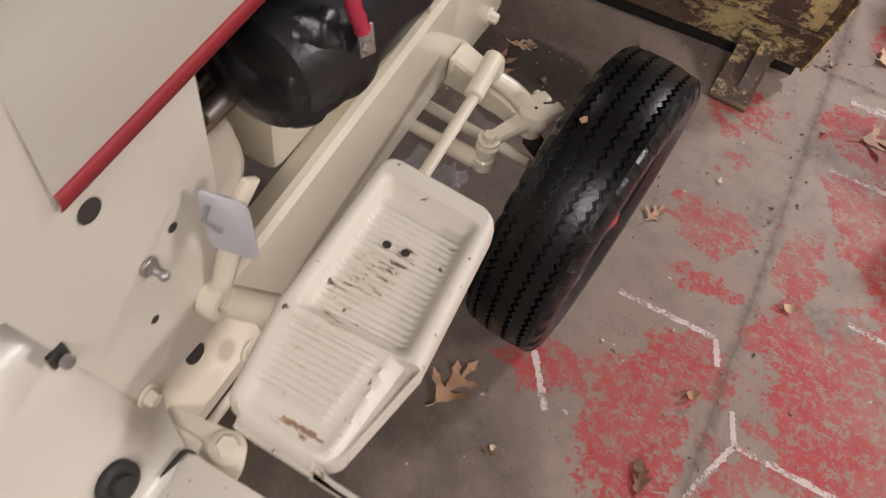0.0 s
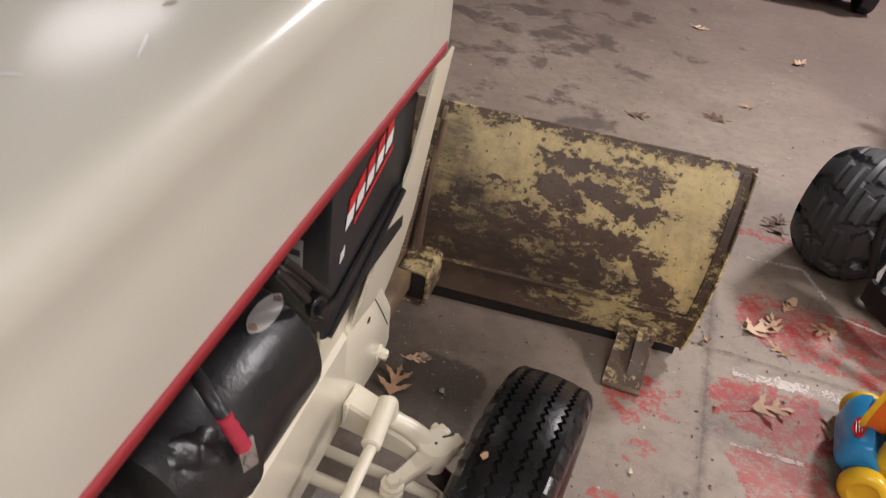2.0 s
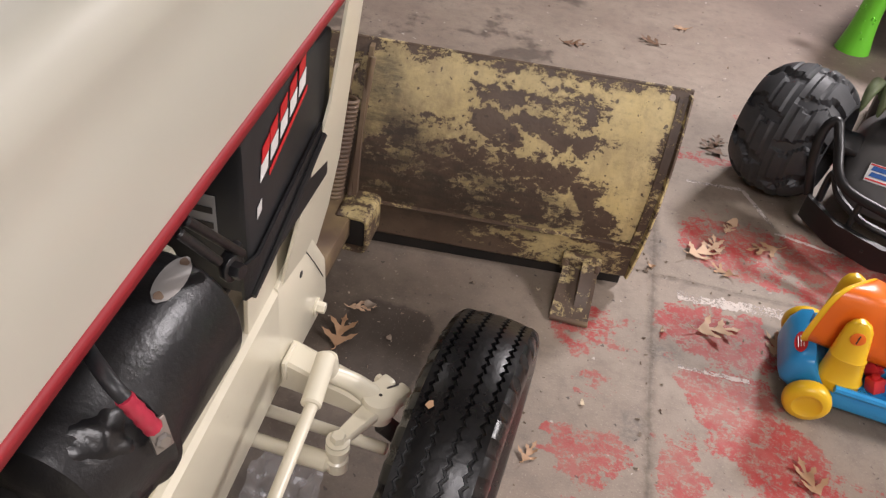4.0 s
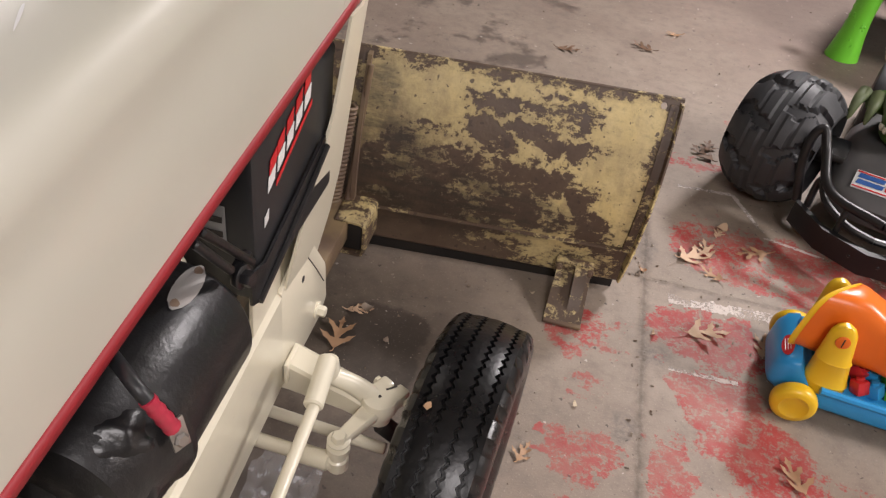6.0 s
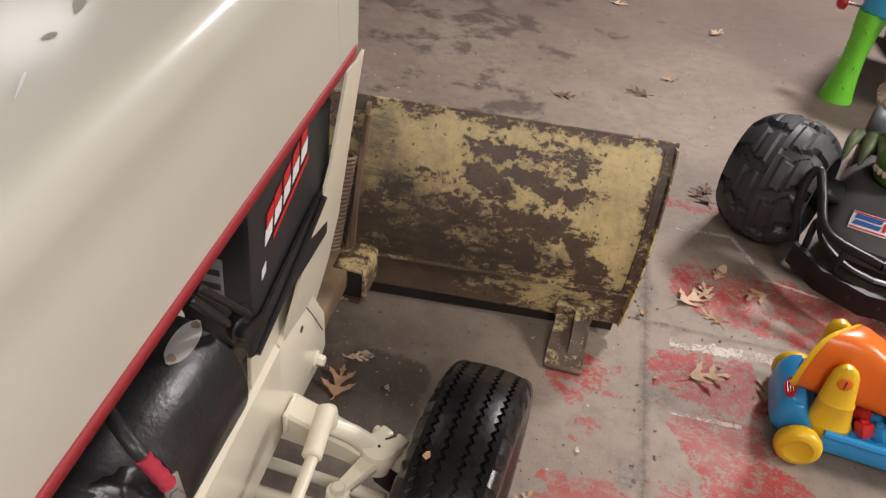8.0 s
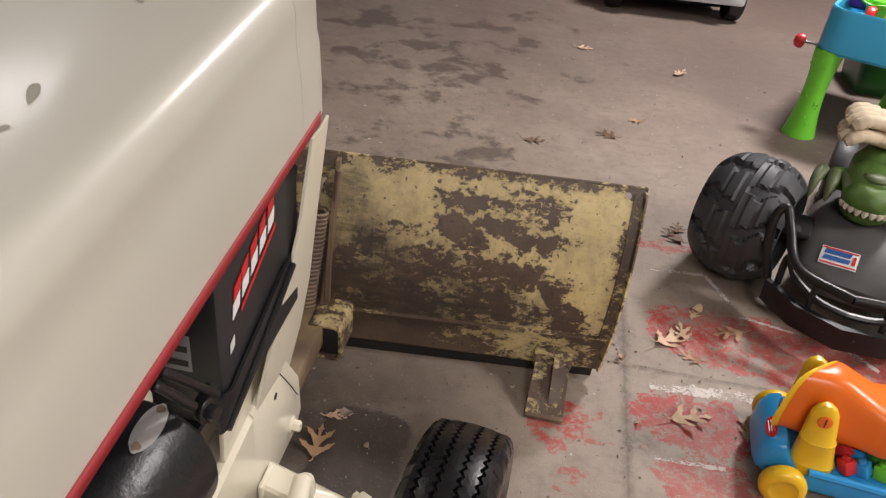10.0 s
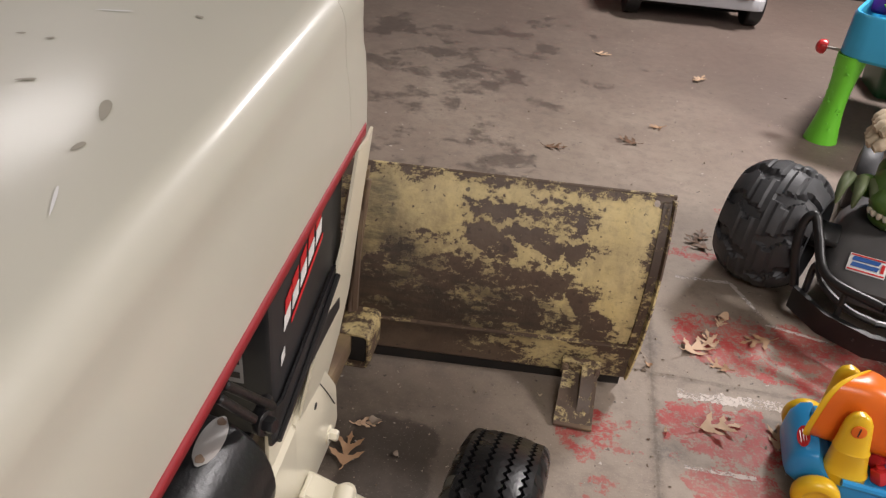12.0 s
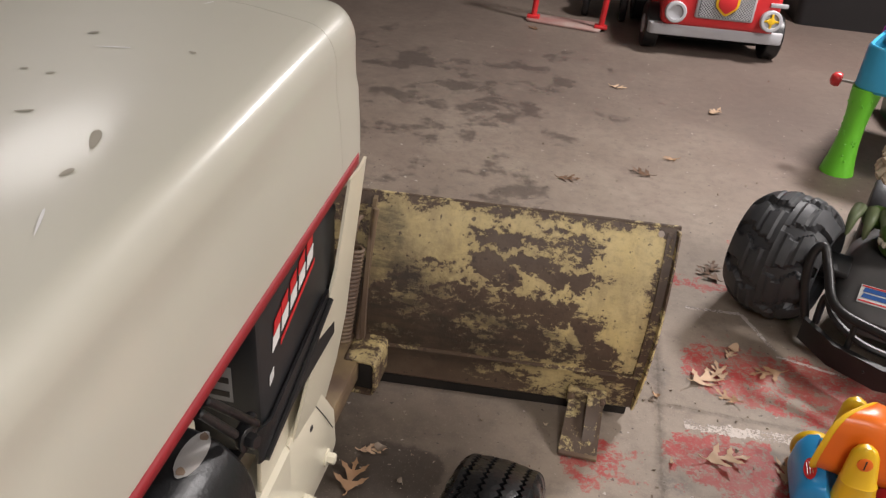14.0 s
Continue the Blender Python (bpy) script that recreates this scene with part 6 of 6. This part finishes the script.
# ---------- leaves and litter ----------
def oak_leaf(size, seed):
    """A dry oak leaf with deep pointed lobes, curled, lying about its own middle."""
    rd = random.Random(seed)
    lobes = [(0.10, 0.24), (0.32, 0.46), (0.66, 0.30)] if rd.random() < 0.25 else [(0.20, 0.48), (0.58, 0.40)]
    sides = []
    for s in (1, -1):
        pts = [(0.0, 0.012 * s)]
        for at_, reach in lobes:
            reach *= rd.uniform(0.8, 1.15)
            ang = radians(rd.uniform(44, 66))
            tip = (at_ + reach * math.cos(ang), s * reach * math.sin(ang))
            way, nrm = Vector((math.cos(ang), s * math.sin(ang))), Vector((math.sin(ang), -s * math.cos(ang)))
            foot, tip = Vector((at_, 0.07 * s)), Vector(tip)
            for f, w in ((0.0, -0.060), (0.30, -0.035), (0.58, -0.055), (0.70, -0.030), (1.0, 0.0), (0.74, 0.030), (0.62, 0.058), (0.34, 0.035), (0.06, 0.065)):
                pts.append(tuple(foot.lerp(tip, f) + nrm * w * (1 if f < 1 else 0) * 1.45))
        sides.append(pts)
    top = [(0.86, 0.05), (0.93, 0.10), (0.97, 0.05), (1.10, 0.0), (0.97, -0.05), (0.93, -0.09), (0.86, -0.05)]
    outline = sides[0] + top + sides[1][::-1]
    bm = bmesh.new()
    bm.faces.new([bm.verts.new((px - 0.5, py, 0)) for px, py in outline])
    bmesh.ops.triangulate(bm, faces=bm.faces)
    bmesh.ops.subdivide_edges(bm, edges=list(bm.edges), cuts=1, use_grid_fill=True)
    curl, twist, cup = rd.uniform(0.05, 0.4), rd.uniform(-0.3, 0.3), rd.uniform(0.1, 0.8)
    for v in bm.verts:
        px, py = v.co.x, v.co.y
        v.co.z = curl * px * px + cup * py * py + twist * px * py + 0.10 * noise.noise((px * 3, py * 3, seed))
    bm.transform(Matrix.Scale(size, 4))
    add(bm, pipe([Vector((-0.72, 0.04, 0.10 + curl * 0.3)) * size, Vector((-0.58, 0, curl * 0.3)) * size, Vector((-0.45, 0, curl * 0.2)) * size], 0.0011, 5, 3))
    zmin = min(v.co.z for v in bm.verts)
    bm.transform(Matrix.Translation((0, 0, 0.0015 - zmin)))
    return bm


LEAVES = [(0.126, -0.131, 0.10, 20, 1), (0.106, 0.113, 0.10, 40, 1), (0.135, 0.145, 0.07, 100, 1), (0.241, 0.172, 0.085, 200, 0), (0.169, 0.226, 0.05, 70, 1), (0.144, 0.06, 0.06, 150, 0),
          (0.143, 0.571, 0.09, 130, 2), (0.16, 0.62, 0.07, 80, 2), (0.275, 1.928, 0.10, 60, 1), (-0.124, 2.083, 0.08, 0, 1), (-0.556, -0.372, 0.090, 95, 0), (-0.538, -0.298, 0.055, 20, 1), (0.237, -0.129, 0.075, 80, 1),
          (-0.19, -0.524, 0.05, 70, 0), (-0.029, 1.185, 0.09, 150, 2), (0.071, 1.344, 0.06, 200, 0), (0.26, -0.435, 0.08, 110, 0), (-0.335, -0.96, 0.095, 75, 0), (-0.06, -0.95, 0.05, 95, 2),
          (-0.317, 0.16, 0.05, 30, 1), (-0.27, 1.05, 0.08, 10, 2), (-0.60, 2.9, 0.07, 140, 2), (0.30, 0.44, 0.07, 45, 2), (0.36, 0.30, 0.06, 130, 2), (-0.25, -1.02, 0.024, 10, 2)]
for k, (x, y, size, turn, tone) in enumerate(LEAVES):
    word = ("tan", "pale", "dark brown")[tone]
    ob = single("fallen_leaf", oak_leaf(size * 0.85, 10 + k), (LEAF, PALE, BROWN)[tone], (0, 0, 0), f"dry curled {word} oak leaf on the floor", "leaf", "fallen leaves")
    at(ob, x, y, 0, turn)
def scrap(x, y, size, turn, seed, mat, label, category):
    """A small torn bit lying on the floor."""
    rd = random.Random(seed)
    loop = [(size * rd.uniform(0.55, 1.0) * math.cos(a) * 0.6, size * rd.uniform(0.35, 0.7) * math.sin(a) * 0.6) for a in (k * 2 * math.pi / 9 for k in range(9))]
    bm = slab([(px, py, 0.0025) for px, py in loop], 0.001)
    bmesh.ops.triangulate(bm, faces=bm.faces)
    for v in bm.verts:
        v.co.z += 2.0 * abs(v.co.x) * abs(v.co.x) / size + 0.15 * abs(v.co.y)
    at(single("scrap", bm, mat, (0, 0, 0), label, category, "torn scraps on the floor"), x, y, 0, turn)


# kind 3: pale bits that stand for little glints of light on the floor
for k, (x, y, size, turn, kind) in enumerate(((-0.068, -0.939, 0.030, 110, 2), (-0.036, -0.801, 0.028, 40, 0), (0.054, -0.581, 0.032, 10, 1), (-0.25, -1.015, 0.022, 60, 3), (-0.179, -0.787, 0.014, 20, 3), (-0.093, -0.714, 0.013, 80, 3),
                                              (-0.115, -0.398, 0.020, 120, 3), (0.174, 0.242, 0.045, 50, 1), (-0.227, -0.136, 0.018, 15, 3), (-0.526, -0.292, 0.040, 150, 4), (-0.47, -0.36, 0.018, 70, 4), (-0.006, 0.02, 0.022, 5, 0), (0.02, -0.17, 0.016, 100, 1))):
    mat, word, kindname = ((LEAF, "tan", "leaf"), (PALE, "pale tan", "leaf"), (BROWN, "dark brown", "leaf"), (CLOTH, "pale glint-coloured", "paper"), (CRUMB, "grey-brown", "leaf"))[kind]
    scrap(x, y, size * (0.55 if kind == 3 else 0.8), turn, 40 + k, mat, f"small torn {word} scrap on the concrete floor", kindname)
rnd = random.Random(9)
grit = bmesh.new()
for k in range(560):
    u = rnd.random()
    if k >= 420:
        x, y = rnd.uniform(-0.60, -0.15), rnd.uniform(-0.50, -0.12)
    elif u < 0.12:
        x, y = rnd.gauss(0, 0.016), rnd.uniform(-1.2, 0.4)
    elif u < 0.32:
        x, y = rnd.uniform(-1.0, 0.2), rnd.gauss(0, 0.015)
    else:
        x, y = rnd.uniform(-1.0, 0.7), rnd.uniform(-1.2, 2.6)
    s = rnd.uniform(0.0012, 0.0040) * (1.6 if rnd.random() < 0.08 else 1) * (0.6 if k >= 420 else 1)
    bm = box((0, 0, 0), (s * rnd.uniform(0.8, 2.6), s, s * 0.6), 0, Euler((rnd.random(), rnd.random(), rnd.uniform(0, 6))).to_matrix().to_4x4())
    add(grit, bm, Matrix.Translation((x, y, s * 0.35 - (0.003 if abs(x) < 0.005 else 0))))
single("floor_grit", grit, CRUMB, (0, 0, 0), "scattered grit and crumbs on the concrete", "grit", kind="stuff")
# crumpled clear wrapper under the drag link
wrap = []
for i in range(22):
    row = []
    for j in range(16):
        u, v = i / 21 - 0.5, j / 15 - 0.5
        q = Vector((u * 7, v * 7, 3.1))
        row.append((-0.528 + u * 0.10 + 0.012 * noise.noise(q * 1.7), -0.725 + v * 0.17, 0.03 + 0.028 * noise.noise(q) + 0.02 * noise.noise(q * 2.3) + 0.02 * (0.25 - v * v)))
    wrap.append(row)
bm = strip(wrap)
low_z = min(v.co.z for v in bm.verts)
bm.transform(Matrix.Translation((0, 0, 0.001 - low_z)))
single("plastic_wrapper", bm, FILM, (-0.528, -0.725, 0), "crumpled clear plastic wrapper on the floor", "wrapper", sharp=20)
